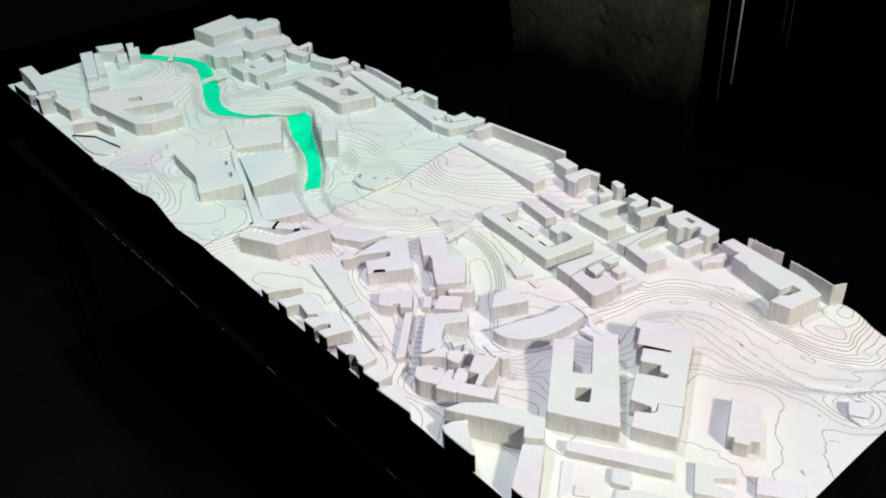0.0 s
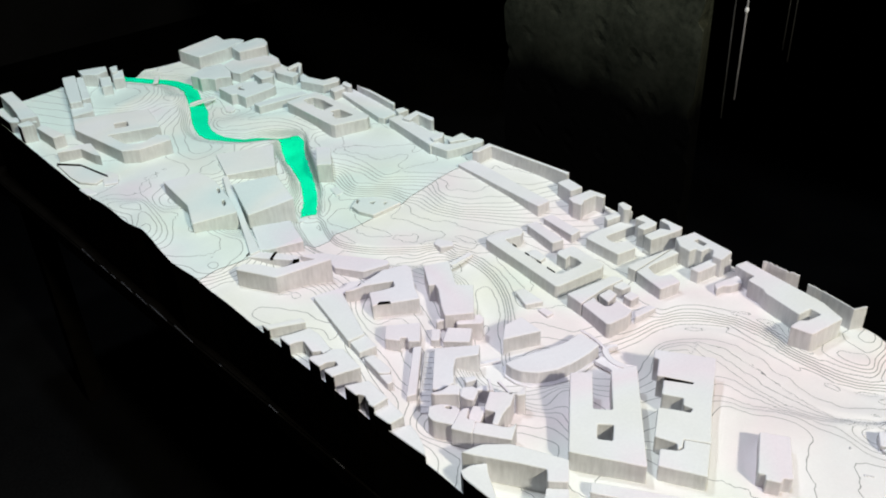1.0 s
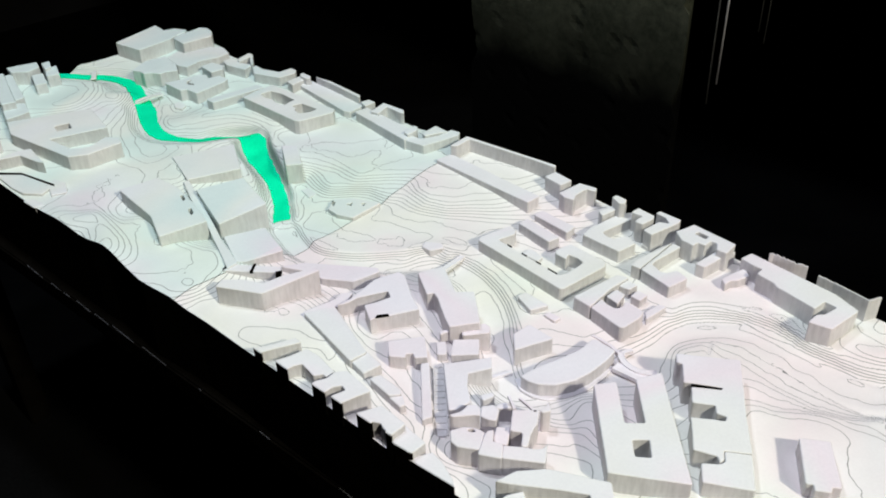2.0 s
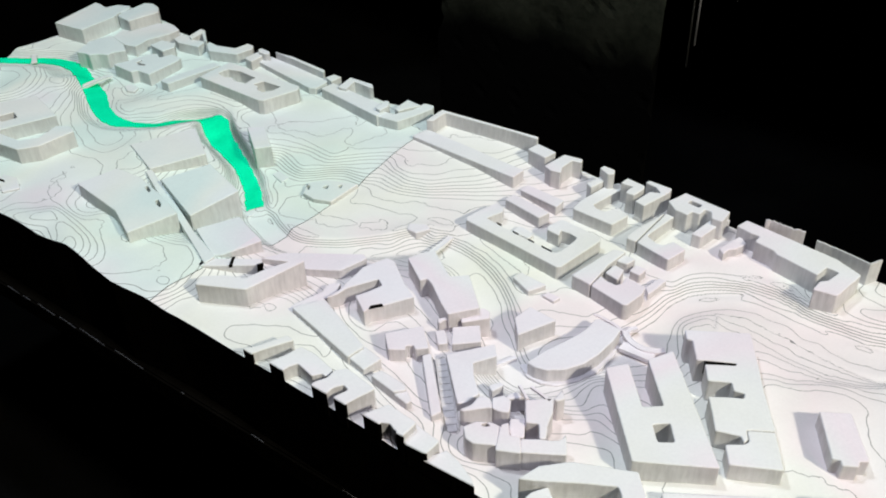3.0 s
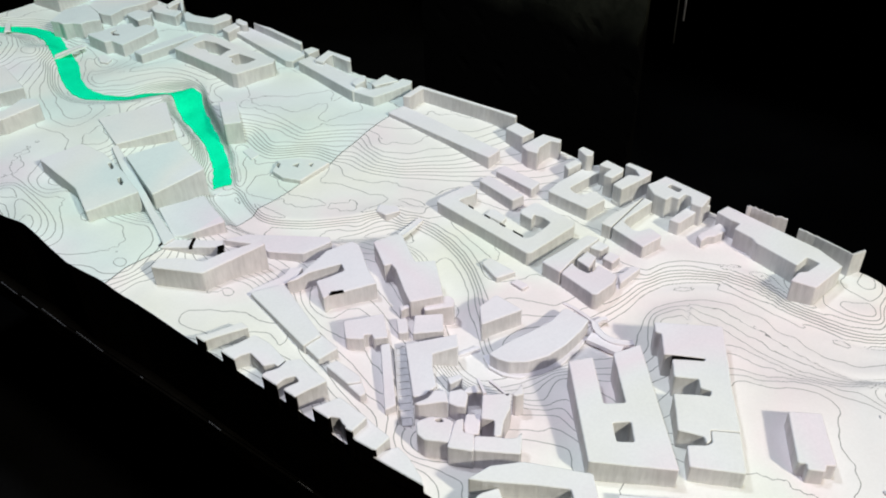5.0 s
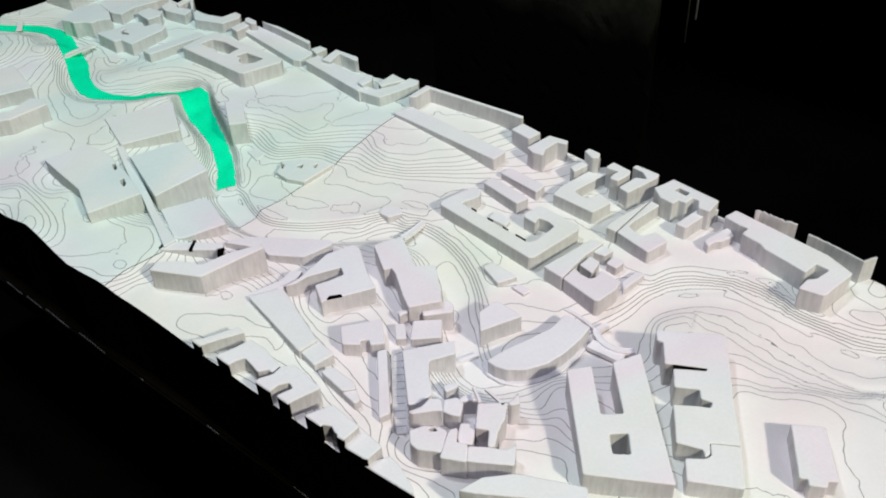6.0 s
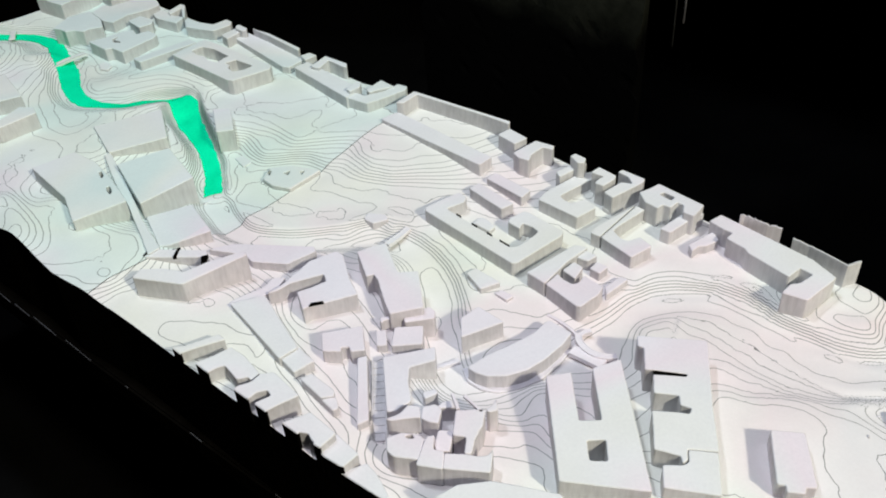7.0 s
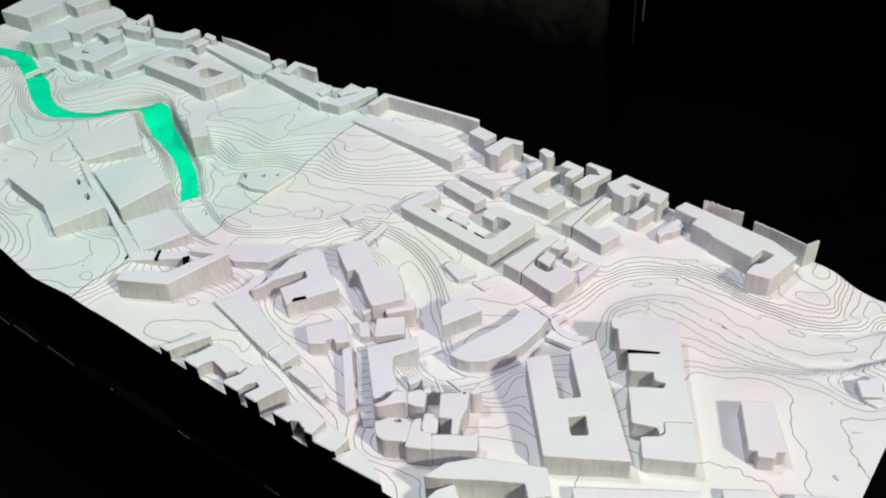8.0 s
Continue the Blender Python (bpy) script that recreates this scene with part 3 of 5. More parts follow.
height_line(0.8284, (0.05, -0.21), (0.08, -0.22))
# the ground round the great courtyard
height_line(0.8104, (-0.11, -0.27), (-0.12, -0.32), (-0.15, -0.35))
height_line(0.8103, (-0.17, -0.38), (-0.12, -0.4))
height_line(0.8108, (-0.12, -0.24), (-0.09, -0.25))
height_line(0.8105, (-0.07, -0.33), (-0.06, -0.4), (-0.09, -0.45))
height_line(0.8114, (-0.03, -0.36), (-0.02, -0.42))
height_line(0.8114, (-0.03, -0.46), (-0.04, -0.5))
height_line(0.8086, (-0.19, -0.42), (-0.17, -0.45))
height_line(0.8074, (-0.21, -0.44), (-0.2, -0.47))
height_line(0.8106, (-0.12, -0.47), (-0.09, -0.49))
# the north-western hilltop
height_line(0.8602, (-0.3, 0.8), (-0.33, 0.85), (-0.37, 0.8))
height_line(0.8602, (-0.29, 0.76), (-0.34, 0.74))


REACH = 0.11  # how far a height line bends the land round it


def bending(gap):
    r = np.minimum(gap / REACH, 1)
    return (1 - r) ** 4 * (4 * r + 1)


KNOTS = np.array(HEIGHTS)
PULL = np.linalg.solve(bending(np.hypot(KNOTS[:, None, 0] - KNOTS[None, :, 0], KNOTS[:, None, 1] - KNOTS[None, :, 1])) + 0.03 * np.eye(len(KNOTS)),
                       KNOTS[:, 2] - valley_level(KNOTS[:, 0], KNOTS[:, 1]))


def ground_level(x, y):
    """Height of the finished land: the broad valley bent to its height lines, with the sunk stepped lane."""
    x, y = np.atleast_1d(np.asarray(x, float)), np.atleast_1d(np.asarray(y, float))
    z = valley_level(x, y)
    for s in range(0, len(x), 6000):
        e = slice(s, s + 6000)
        z[e] += bending(np.hypot(x[e, None] - KNOTS[None, :, 0], y[e, None] - KNOTS[None, :, 1])) @ PULL
    (ax, ay), (bx, by) = LANE
    along = np.clip(((x - ax) * (bx - ax) + (y - ay) * (by - ay)) / ((bx - ax) ** 2 + (by - ay) ** 2), 0, 1)
    off = np.hypot(x - ax - along * (bx - ax), y - ay - along * (by - ay))
    return z - 0.010 * np.clip((0.0085 - off) / 0.003, 0, 1)


def wavy(x, y, size, scale):
    return size * noise.noise((x * scale, y * scale, 0.7))


def mesh_from(name, verts, faces, mat, smooth=False):
    me = bpy.data.meshes.new(name)
    me.from_pydata(verts, [], faces)
    me.materials.append(mat)
    if smooth:
        me.shade_smooth()
    me.update()
    return me


def part(name, me, parent=None, label=""):
    ob = new(name, me)
    ob.parent = parent
    return tagged(ob, label)


def empty(name, label, category, group="", kind="", place=(0, 0, 0)):
    ob = new(name)
    ob.empty_display_size = 0.02
    ob.location = place
    return tagged(ob, label, category, group, kind)


def terrain_panel(y0, y1, mat, label):
    """One milled panel: a relief skin on a black-sided board."""
    nx, ny = 170, int((y1 - y0) / 0.0038)
    us, ys = np.linspace(0, 1, nx + 1), np.linspace(y0, y1, ny + 1)
    gu, gy = np.meshgrid(us, ys)
    gx = west_edge(gy) + (east_edge(gy) - west_edge(gy)) * gu
    z = ground_level(gx.ravel(), gy.ravel())
    verts = [(x, y, h + wavy(x, y, 0.00025, 45) + wavy(x, y, 0.00015, 120)) for x, y, h in zip(gx.ravel(), gy.ravel(), z)]
    w = nx + 1
    faces = [(j * w + i, j * w + i + 1, (j + 1) * w + i + 1, (j + 1) * w + i) for j in range(ny) for i in range(nx)]
    panel = empty("terrain_panel", label, "relief panel", "relief panels", "structure")
    part("relief", mesh_from("relief", verts, faces, mat, True), panel)
    ring = [i for i in range(w)] + [j * w + nx for j in range(1, ny + 1)] + [ny * w + i for i in range(nx - 1, -1, -1)] + [j * w for j in range(ny - 1, 0, -1)]
    top = [verts[k] for k in ring]
    low = [(x, y, 0.704) for x, y, _ in top]
    n = len(ring)
    sides = [(k + n, (k + 1) % n + n, (k + 1) % n, k) for k in range(n)] + [tuple(range(2 * n - 1, n - 1, -1))]
    part("board", mesh_from("board", top + low, sides, BLACK), panel, "black-painted side of the board")


terrain_panel(SEAM + 0.0006, NORTH, GROUND_NORTH, "white milled relief panel with height lines and a winding river bed")
terrain_panel(SOUTH, SEAM - 0.0006, GROUND_SOUTH, "white milled relief panel with height lines beside the seam")


# ---- model buildings ----
def rounded(points, radius):
    """The outline with its corners softened, as a milling bit leaves them."""
    out = []
    for k, (x, y) in enumerate(points):
        (ax, ay), (bx, by) = points[k - 1], points[(k + 1) % len(points)]
        la, lb = math.hypot(ax - x, ay - y), math.hypot(bx - x, by - y)
        c = min(radius, 0.3 * la, 0.3 * lb)
        p, q = (x + (ax - x) / la * c, y + (ay - y) / la * c), (x + (bx - x) / lb * c, y + (by - y) / lb * c)
        mid = (0.5 * x + 0.25 * (p[0] + q[0]), 0.5 * y + 0.25 * (p[1] + q[1]))
        out += [p, mid, q]
    return out


def ragged(points, step=0.004, size=0.00030):
    """The outline with many short edges, slightly uneven as milled foam is."""
    out = []
    for (ax, ay), (bx, by) in zip(points, points[1:] + points[:1]):
        n = max(1, int(math.hypot(bx - ax, by - ay) / step))
        for k in range(n):
            x, y = ax + (bx - ax) * k / n, ay + (by - ay) * k / n
            out.append((x + wavy(x, y, size, 310), y + wavy(y + 3, x, size, 310)))
    return out


def drawn_in(loop, depth):
    """The loop moved inwards by a small depth (outlines run anticlockwise, light wells clockwise)."""
    out = []
    for k, (x, y) in enumerate(loop):
        (ax, ay), (bx, by) = loop[k - 1], loop[(k + 1) % len(loop)]
        dx, dy = bx - ax, by - ay
        d = math.hypot(dx, dy) + 1e-9
        out.append((x - dy / d * depth, y + dx / d * depth))
    return out


def signed(points):
    return sum(ax * by - bx * ay for (ax, ay), (bx, by) in zip(points, points[1:] + points[:1]))


def building(name, label, top, outline, holes=(), category="model building", group="model buildings", foot=None):
    loops = [list(outline) if signed(list(outline)) > 0 else list(outline)[::-1]]
    loops += [list(h) if signed(list(h)) < 0 else list(h)[::-1] for h in holes]
    loops = [ragged(rounded(p, 0.0022)) for p in loops]
    pts = np.array(loops[0])
    base = foot if foot is not None else float(ground_level(pts[:, 0], pts[:, 1]).min()) - 0.008
    cx, cy = pts.mean(0)
    thing = empty(name, label, category, group, place=(cx, cy, base))
    lip = 0.0016
    # walls
    verts, faces, cut = [], [], []
    for loop in loops:
        s, n = len(verts), len(loop)
        for z in (base, top - lip):
            verts += [(x - cx, y - cy, z - base) for x, y in loop]
        for k in range(n):
            k2 = (k + 1) % n
            faces.append((s + k, s + k2, s + n + k2, s + n + k))
            cut.append(loop[k][0] < west_edge(loop[k][1]) + 0.0022 and loop[k2][0] < west_edge(loop[k2][1]) + 0.0022)
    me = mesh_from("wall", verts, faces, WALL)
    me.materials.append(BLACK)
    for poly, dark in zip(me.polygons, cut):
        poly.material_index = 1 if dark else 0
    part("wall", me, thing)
    # roof slab with a softened rim, narrower where the outline is tight
    for rim_depth in (0.0011, 0.0006, 0.0003, 0.0001):
        bm = bmesh.new()
        rim, rings = [], []
        for loop in loops:
            flat = [bm.verts.new((x - cx, y - cy, top - base)) for x, y in drawn_in(loop, rim_depth)]
            rim += [bm.edges.new((flat[k], flat[k - 1])) for k in range(len(flat))]
            edge = [bm.verts.new((x - cx, y - cy, top - base - 0.0008)) for x, y in loop]
            foot_ring = [bm.verts.new((x - cx, y - cy, top - base - lip)) for x, y in loop]
            rings += [(flat, edge), (edge, foot_ring)]
        bmesh.ops.triangle_fill(bm, use_beauty=True, use_dissolve=False, edges=rim, normal=(0, 0, 1))
        if all(len(e.link_faces) == 1 for e in rim):
            break
        bm.free()
    else:
        raise ValueError("roof of " + label)
    for f in bm.faces:
        if f.normal.z < 0:
            f.normal_flip()
    for a, b in rings:
        for k in range(len(a)):
            bm.faces.new((a[k - 1], b[k - 1], b[k], a[k])).smooth = True
    me = bpy.data.meshes.new("roof")
    bm.to_mesh(me)
    bm.free()
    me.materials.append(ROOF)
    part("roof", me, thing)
    return thing


building("hall", "large white foam hall block at the far end", 0.88,
         [(-0.107, 0.905), (0.018, 0.939), (0.016, 0.914), (0.011, 0.891), (0.036, 0.882), (0.048, 0.851), (0.038, 0.84), (0.017, 0.838), (-0.001, 0.832), (-0.011, 0.826), (-0.097, 0.818)])
building("hall_wing", "low white foam wing joined to the far hall", 0.8785,
         [(-0.002, 0.827), (0.023, 0.842), (0.038, 0.838), (0.08, 0.844), (0.089, 0.823), (0.081, 0.794), (0.064, 0.77), (-0.008, 0.779)])
building("terrace", "long white foam terrace behind the far corner block", 0.866,
         [(-0.065, 0.76), (-0.025, 0.779), (-0.023, 0.756), (0.038, 0.744), (0.054, 0.722), (0.051, 0.702), (0.041, 0.673), (0.015, 0.671), (-0.028, 0.685), (-0.068, 0.676), (-0.075, 0.702)])
building("corner_building", "white foam corner block with a rounded front by the river", 0.868,
         [(-0.158, 0.749), (-0.111, 0.776), (-0.065, 0.767), (-0.077, 0.704), (-0.095, 0.669), (-0.115, 0.684), (-0.13, 0.683), (-0.138, 0.702), (-0.152, 0.714), (-0.151, 0.73)])
building("block", "white foam block with a small angled slot in its roof", 0.86,
         [(-0.142, 0.648), (-0.117, 0.639), (-0.07, 0.631), (-0.058, 0.62), (-0.067, 0.598), (-0.043, 0.591), (-0.043, 0.561), (-0.056, 0.554), (-0.13, 0.548), (-0.131, 0.582), (-0.143, 0.588)],
         [[(-0.1084, 0.6182), (-0.0956, 0.6206), (-0.0977, 0.6137), (-0.1073, 0.6118), (-0.1043, 0.5983), (-0.108, 0.589), (-0.1149, 0.6028)]])
building("house", "small white foam house beside the slotted block", 0.864,
         [(-0.043, 0.66), (-0.013, 0.661), (-0.009, 0.623), (-0.022, 0.608), (-0.049, 0.612)])
building("terrace", "low narrow white foam terrace above the river flats", 0.856,
         [(-0.13, 0.514), (-0.014, 0.495), (-0.015, 0.472), (-0.131, 0.489)])
building("courtyard_building", "white foam rectangle with two light wells", 0.863,
         [(-0.084, 0.45), (-0.059, 0.453), (-0.005, 0.456), (-0.004, 0.26), (-0.016, 0.251), (-0.084, 0.271), (-0.088, 0.281)],
         [[(-0.052, 0.4351), (-0.0289, 0.4319), (-0.0222, 0.405), (-0.0256, 0.3564), (-0.0363, 0.3573), (-0.0557, 0.3528), (-0.058, 0.3772), (-0.0518, 0.395), (-0.0566, 0.41)], [(-0.048, 0.3385), (-0.0273, 0.3327), (-0.0251, 0.2878), (-0.0439, 0.2875), (-0.0614, 0.2981), (-0.0574, 0.3175), (-0.0477, 0.3256)]])
building("tower", "tall narrow white foam tower beside the green river", 0.8545,
         [(-0.161, 0.229), (-0.142, 0.206), (-0.183, 0.144), (-0.205, 0.162)])
building("shed", "large white foam shed with a bent western wall", 0.865,
         [(-0.4518, 0.2904), (-0.3863, 0.2785), (-0.3824, 0.2239), (-0.3953, 0.1564), (-0.4131, 0.0929), (-0.4876, 0.1108), (-0.4628, 0.1753)],
         [[(-0.3956, 0.1961), (-0.3915, 0.1934), (-0.3965, 0.1789), (-0.4017, 0.1754), (-0.4, 0.1836)], [(-0.4109, 0.1492), (-0.406, 0.1478), (-0.4125, 0.1313), (-0.4185, 0.1269), (-0.4162, 0.1387)]])
building("shed", "large white foam shed beside the raised walkway", 0.856,
         [(-0.36, 0.206), (-0.282, 0.181), (-0.31, 0.079), (-0.399, 0.084)])
building("shed", "flat white foam shed between walkway and river", 0.849,
         [(-0.312, 0.356), (-0.208, 0.312), (-0.258, 0.223), (-0.343, 0.26)])
building("shed", "low white foam shed next to the panel seam", 0.838,
         [(-0.401, 0.074), (-0.341, 0.046), (-0.364, -0.029), (-0.42, -0.01), (-0.43, -0)])
building("courtyard_building", "large white foam complex with open yard and square well", 0.874,
         [(-0.462, 0.685), (-0.325, 0.617), (-0.348, 0.512), (-0.444, 0.548), (-0.437, 0.481), (-0.412, 0.461), (-0.371, 0.476), (-0.357, 0.455), (-0.364, 0.433), (-0.429, 0.435), (-0.456, 0.454), (-0.481, 0.626)],
         [[(-0.4112, 0.5955), (-0.3855, 0.5875), (-0.3933, 0.5607), (-0.4186, 0.5687)]])
building("block", "tall white foam block on the hill shoulder", 0.89,
         [(-0.398, 0.903), (-0.37, 0.897), (-0.421, 0.726), (-0.445, 0.736)])
building("block", "low white foam block at the foot of the tall one", 0.876,
         [(-0.437, 0.769), (-0.399, 0.741), (-0.413, 0.693), (-0.459, 0.693)])
building("terrace", "narrow notched white foam terrace on the hill", 0.884,
         [(-0.369, 0.897), (-0.355, 0.894), (-0.394, 0.751), (-0.413, 0.75)])
building("terrace", "thin white foam terrace along the far edge", 0.892,
         [(-0.354, 0.917), (-0.296, 0.898), (-0.305, 0.867), (-0.334, 0.858), (-0.359, 0.883)])
building("house", "small upright white foam house on the hill", 0.892,
         [(-0.293, 0.883), (-0.275, 0.882), (-0.289, 0.845), (-0.304, 0.843)])
building("house", "small white foam house with a bright front wall", 0.886,
         [(-0.299, 0.857), (-0.271, 0.862), (-0.29, 0.809), (-0.314, 0.817)])
building("block", "small white foam block on the hill slope", 0.882,
         [(-0.329, 0.859), (-0.306, 0.852), (-0.327, 0.793), (-0.349, 0.799)])
building("slab_building", "long white foam slab cut by the western edge", 0.886,
         [(-0.535, 0.915), (-0.507, 0.917), (-0.517, 0.725), (-0.551, 0.737), (-0.545, 0.772), (-0.538, 0.839)])
building("block", "low white foam block cut at the western edge", 0.876,
         [(-0.5681, 0.8577), (-0.553, 0.847), (-0.552, 0.786), (-0.518, 0.752), (-0.523, 0.721), (-0.563, 0.761), (-0.5655, 0.766)])
building("block", "tall white foam block rising at the cut edge", 0.886,
         [(-0.564, 0.7145), (-0.539, 0.716), (-0.538, 0.685), (-0.5634, 0.6929)])
building("terrace", "white foam terrace with a bright inner wall", 0.874,
         [(-0.534, 0.695), (-0.518, 0.706), (-0.505, 0.616), (-0.529, 0.619)])
building("terrace", "bent white foam terrace near the cut edge", 0.868,
         [(-0.546, 0.556), (-0.498, 0.56), (-0.48, 0.55), (-0.49, 0.478), (-0.497, 0.494), (-0.505, 0.54)])
building("scrap", "broken flat foam plate at the cut edge", 0.849,
         [(-0.555, 0.543), (-0.523, 0.505), (-0.507, 0.421), (-0.533, 0.409), (-0.553, 0.437), (-0.557, 0.47)])
building("scrap", "rough torn foam scrap beside the broken plate", 0.8487,
         [(-0.509, 0.438), (-0.493, 0.444), (-0.486, 0.416), (-0.501, 0.382), (-0.524, 0.394)])
building("scrap", "small torn foam scrap on the cut edge", 0.8455,
         [(-0.563, 0.417), (-0.548, 0.409), (-0.544, 0.376), (-0.561, 0.381)])
building("courtyard_building", "low white foam block before a bright triangular yard", 0.863,
         [(0.008, 0.649), (0.029, 0.654), (0.032, 0.631), (0.025, 0.614), (0.036, 0.581), (0.009, 0.57), (-0, 0.626)])
building("block", "white foam wedge round a bright triangular yard", 0.868,
         [(0.028, 0.623), (0.067, 0.634), (0.068, 0.62), (0.031, 0.569), (0.03, 0.576), (0.054, 0.613), (0.022, 0.607)])
building("terrace", "white foam terrace with a raised end on the east edge", 0.862,
         [(0.029, 0.569), (0.041, 0.573), (0.037, 0.545), (0.049, 0.502), (0.08, 0.499), (0.079, 0.481), (0.068, 0.47), (0.03, 0.476), (0.01, 0.539)])
building("house", "small white foam house on the east edge", 0.86,
         [(0.029, 0.451), (0.066, 0.453), (0.065, 0.431), (0.025, 0.427)])
building("block", "upright white foam stub behind the small edge house", 0.866,
         [(0.066, 0.45), (0.073, 0.449), (0.071, 0.422), (0.063, 0.414), (0.057, 0.421), (0.058, 0.441)])
building("wall_slice", "thin white foam slice standing on the east edge", 0.866,
         [(0.076, 0.411), (0.08, 0.366), (0.07, 0.266), (0.061, 0.261), (0.072, 0.355)])
building("terrace", "low long white foam terrace behind the standing slice", 0.851,
         [(0.049, 0.443), (0.079, 0.429), (0.072, 0.29), (0.07, 0.25), (0.024, 0.247), (0.019, 0.261)])
building("house", "small square white foam house on the east edge", 0.858,
         [(0.06, 0.255), (0.078, 0.25), (0.078, 0.231), (0.052, 0.233)])
building("terrace", "long white foam terrace facing the open plateau", 0.856,
         [(0.023, 0.231), (0.053, 0.228), (0.035, 0.072), (-0.002, 0.07)])
building("courtyard_building", "white foam bracket block cut by the east edge", 0.862,
         [(0.036, 0.2), (0.08, 0.209), (0.081, 0.154), (0.071, 0.143), (0.068, 0.15), (0.071, 0.191), (0.039, 0.181)])
building("courtyard_building", "white foam corner block with two arms at the seam", 0.854,
         [(0.001, 0.074), (0.022, 0.073), (0.024, 0.052), (0.043, 0.042), (0.055, 0.036), (0.087, 0.035), (0.09, 0.015), (0.08, 0.009), (0.037, 0.019), (0.006, 0.029)])
building("block", "white foam block behind the arms of the seam corner", 0.857,
         [(0.037, 0.062), (0.077, 0.065), (0.073, 0.03), (0.062, 0.037), (0.043, 0.046), (0.032, 0.05)])
building("block", "raised white foam end of the plateau terrace", 0.862,
         [(0.012, 0.085), (0.044, 0.09), (0.045, 0.081), (0.031, 0.07), (0.009, 0.072)])
building("wall_slice", "long thin white foam slice with a returned end", 0.863,
         [(0.025, -0.02), (0.072, -0.018), (0.085, -0.21), (0.078, -0.212), (0.077, -0.168), (0.066, -0.03), (0.031, -0.031)])
building("terrace", "long white foam terrace beside the panel seam", 0.8435,
         [(-0.0045, -0.0119), (0.0296, -0.018), (0.0105, -0.2317), (-0.0176, -0.2297)])
building("house", "cube-like white foam house on the east edge", 0.855,
         [(0.053, -0.21), (0.078, -0.214), (0.071, -0.253), (0.046, -0.248)])
building("block", "tall white foam bracket with a bright recess", 0.853,
         [(0.027, -0.259), (0.075, -0.266), (0.079, -0.298), (0.069, -0.302), (0.066, -0.286), (0.039, -0.284), (0.024, -0.291), (0.021, -0.274)])
building("house", "low white foam house behind the bracket block", 0.843,
         [(0.034, -0.332), (0.081, -0.343), (0.08, -0.356), (0.027, -0.344)])
building("house", "narrow white foam stub on the east edge", 0.86,
         [(0.06, -0.339), (0.07, -0.341), (0.068, -0.361), (0.057, -0.366), (0.051, -0.358)])
building("terrace", "low white foam terrace between two yards", 0.83,
         [(-0.024, -0.248), (-0.004, -0.25), (-0.011, -0.32), (-0.033, -0.32)])
building("courtyard_building", "white foam block around a yard open on one side", 0.833,
         [(-0.026, -0.344), (-0.003, -0.342), (0.065, -0.354), (0.078, -0.366), (0.073, -0.381), (0.05, -0.374), (0, -0.364), (-0.006, -0.375), (-0.006, -0.388), (0.016, -0.398), (0.005, -0.421), (-0.03, -0.413)])
building("block", "forked white foam block on the east edge", 0.85,
         [(0.055, -0.379), (0.073, -0.381), (0.068, -0.413), (0.06, -0.416), (0.035, -0.412), (0.035, -0.398), (0.049, -0.398), (0.056, -0.4)])
building("slab_building", "stepped white foam slab on the east edge", 0.846,
         [(0.0831, -0.407), (0.0922, -0.409), (0.0901, -0.4474), (0.0811, -0.4494), (0.0589, -0.4443), (0.0236, -0.4352), (0.0276, -0.4181), (0.0629, -0.4242), (0.069, -0.4393), (0.0811, -0.4252)])
building("courtyard_building", "largest white foam courtyard block above the river", 0.832,
         [(-0.142, -0.23), (-0.134, -0.227), (-0.107, -0.233), (-0.079, -0.241), (-0.081, -0.257), (-0.093, -0.263), (-0.121, -0.253), (-0.128, -0.301), (-0.133, -0.347), (-0.137, -0.38), (-0.13, -0.386), (-0.097, -0.389), (-0.087, -0.388), (-0.083, -0.375), (-0.084, -0.36), (-0.097, -0.364), (-0.094, -0.342), (-0.085, -0.338), (-0.06, -0.345), (-0.059, -0.351), (-0.066, -0.415), (-0.075, -0.419), (-0.159, -0.406), (-0.163, -0.401)])
building("slab_building", "white foam slab lying in the great courtyard mouth", 0.831,
         [(-0.061, -0.245), (-0.041, -0.248), (-0.053, -0.321), (-0.074, -0.315)])
building("courtyard_building", "white foam block shaped like a U", 0.833,
         [(-0.048, -0.463), (0.042, -0.463), (0.041, -0.477), (-0.017, -0.468), (-0.027, -0.469), (-0.035, -0.487), (-0.033, -0.496), (-0.017, -0.504), (-0.025, -0.526), (-0.061, -0.517)])
building("courtyard_building", "tall white foam block with a small roof well", 0.846,
         [(0.056, -0.458), (0.075, -0.465), (0.091, -0.469), (0.081, -0.544), (0.051, -0.545), (0.05, -0.529), (0.066, -0.521), (0.066, -0.512), (0.05, -0.511), (0.05, -0.499), (0.038, -0.497), (0.041, -0.476)],
         [[(0.068, -0.483), (0.077, -0.485), (0.075, -0.503), (0.065, -0.503)]])
building("hut", "low white foam hut above the bluff", 0.826,
         [(0.014, -0.559), (0.042, -0.566), (0.06, -0.571), (0.047, -0.586), (0.026, -0.578), (0.02, -0.571), (0.005, -0.569)])
building("hall", "long stepped white foam hall with a notch on the bluff", 0.842,
         [(0.058, -0.564), (0.08, -0.57), (0.06, -0.703), (0.043, -0.74), (-0.017, -0.729), (-0.022, -0.699), (-0.001, -0.701), (0.007, -0.709), (0.032, -0.715), (0.035, -0.698), (0.011, -0.694), (0.025, -0.634), (0.031, -0.627), (0.037, -0.599), (0.052, -0.6), (0.053, -0.586)])
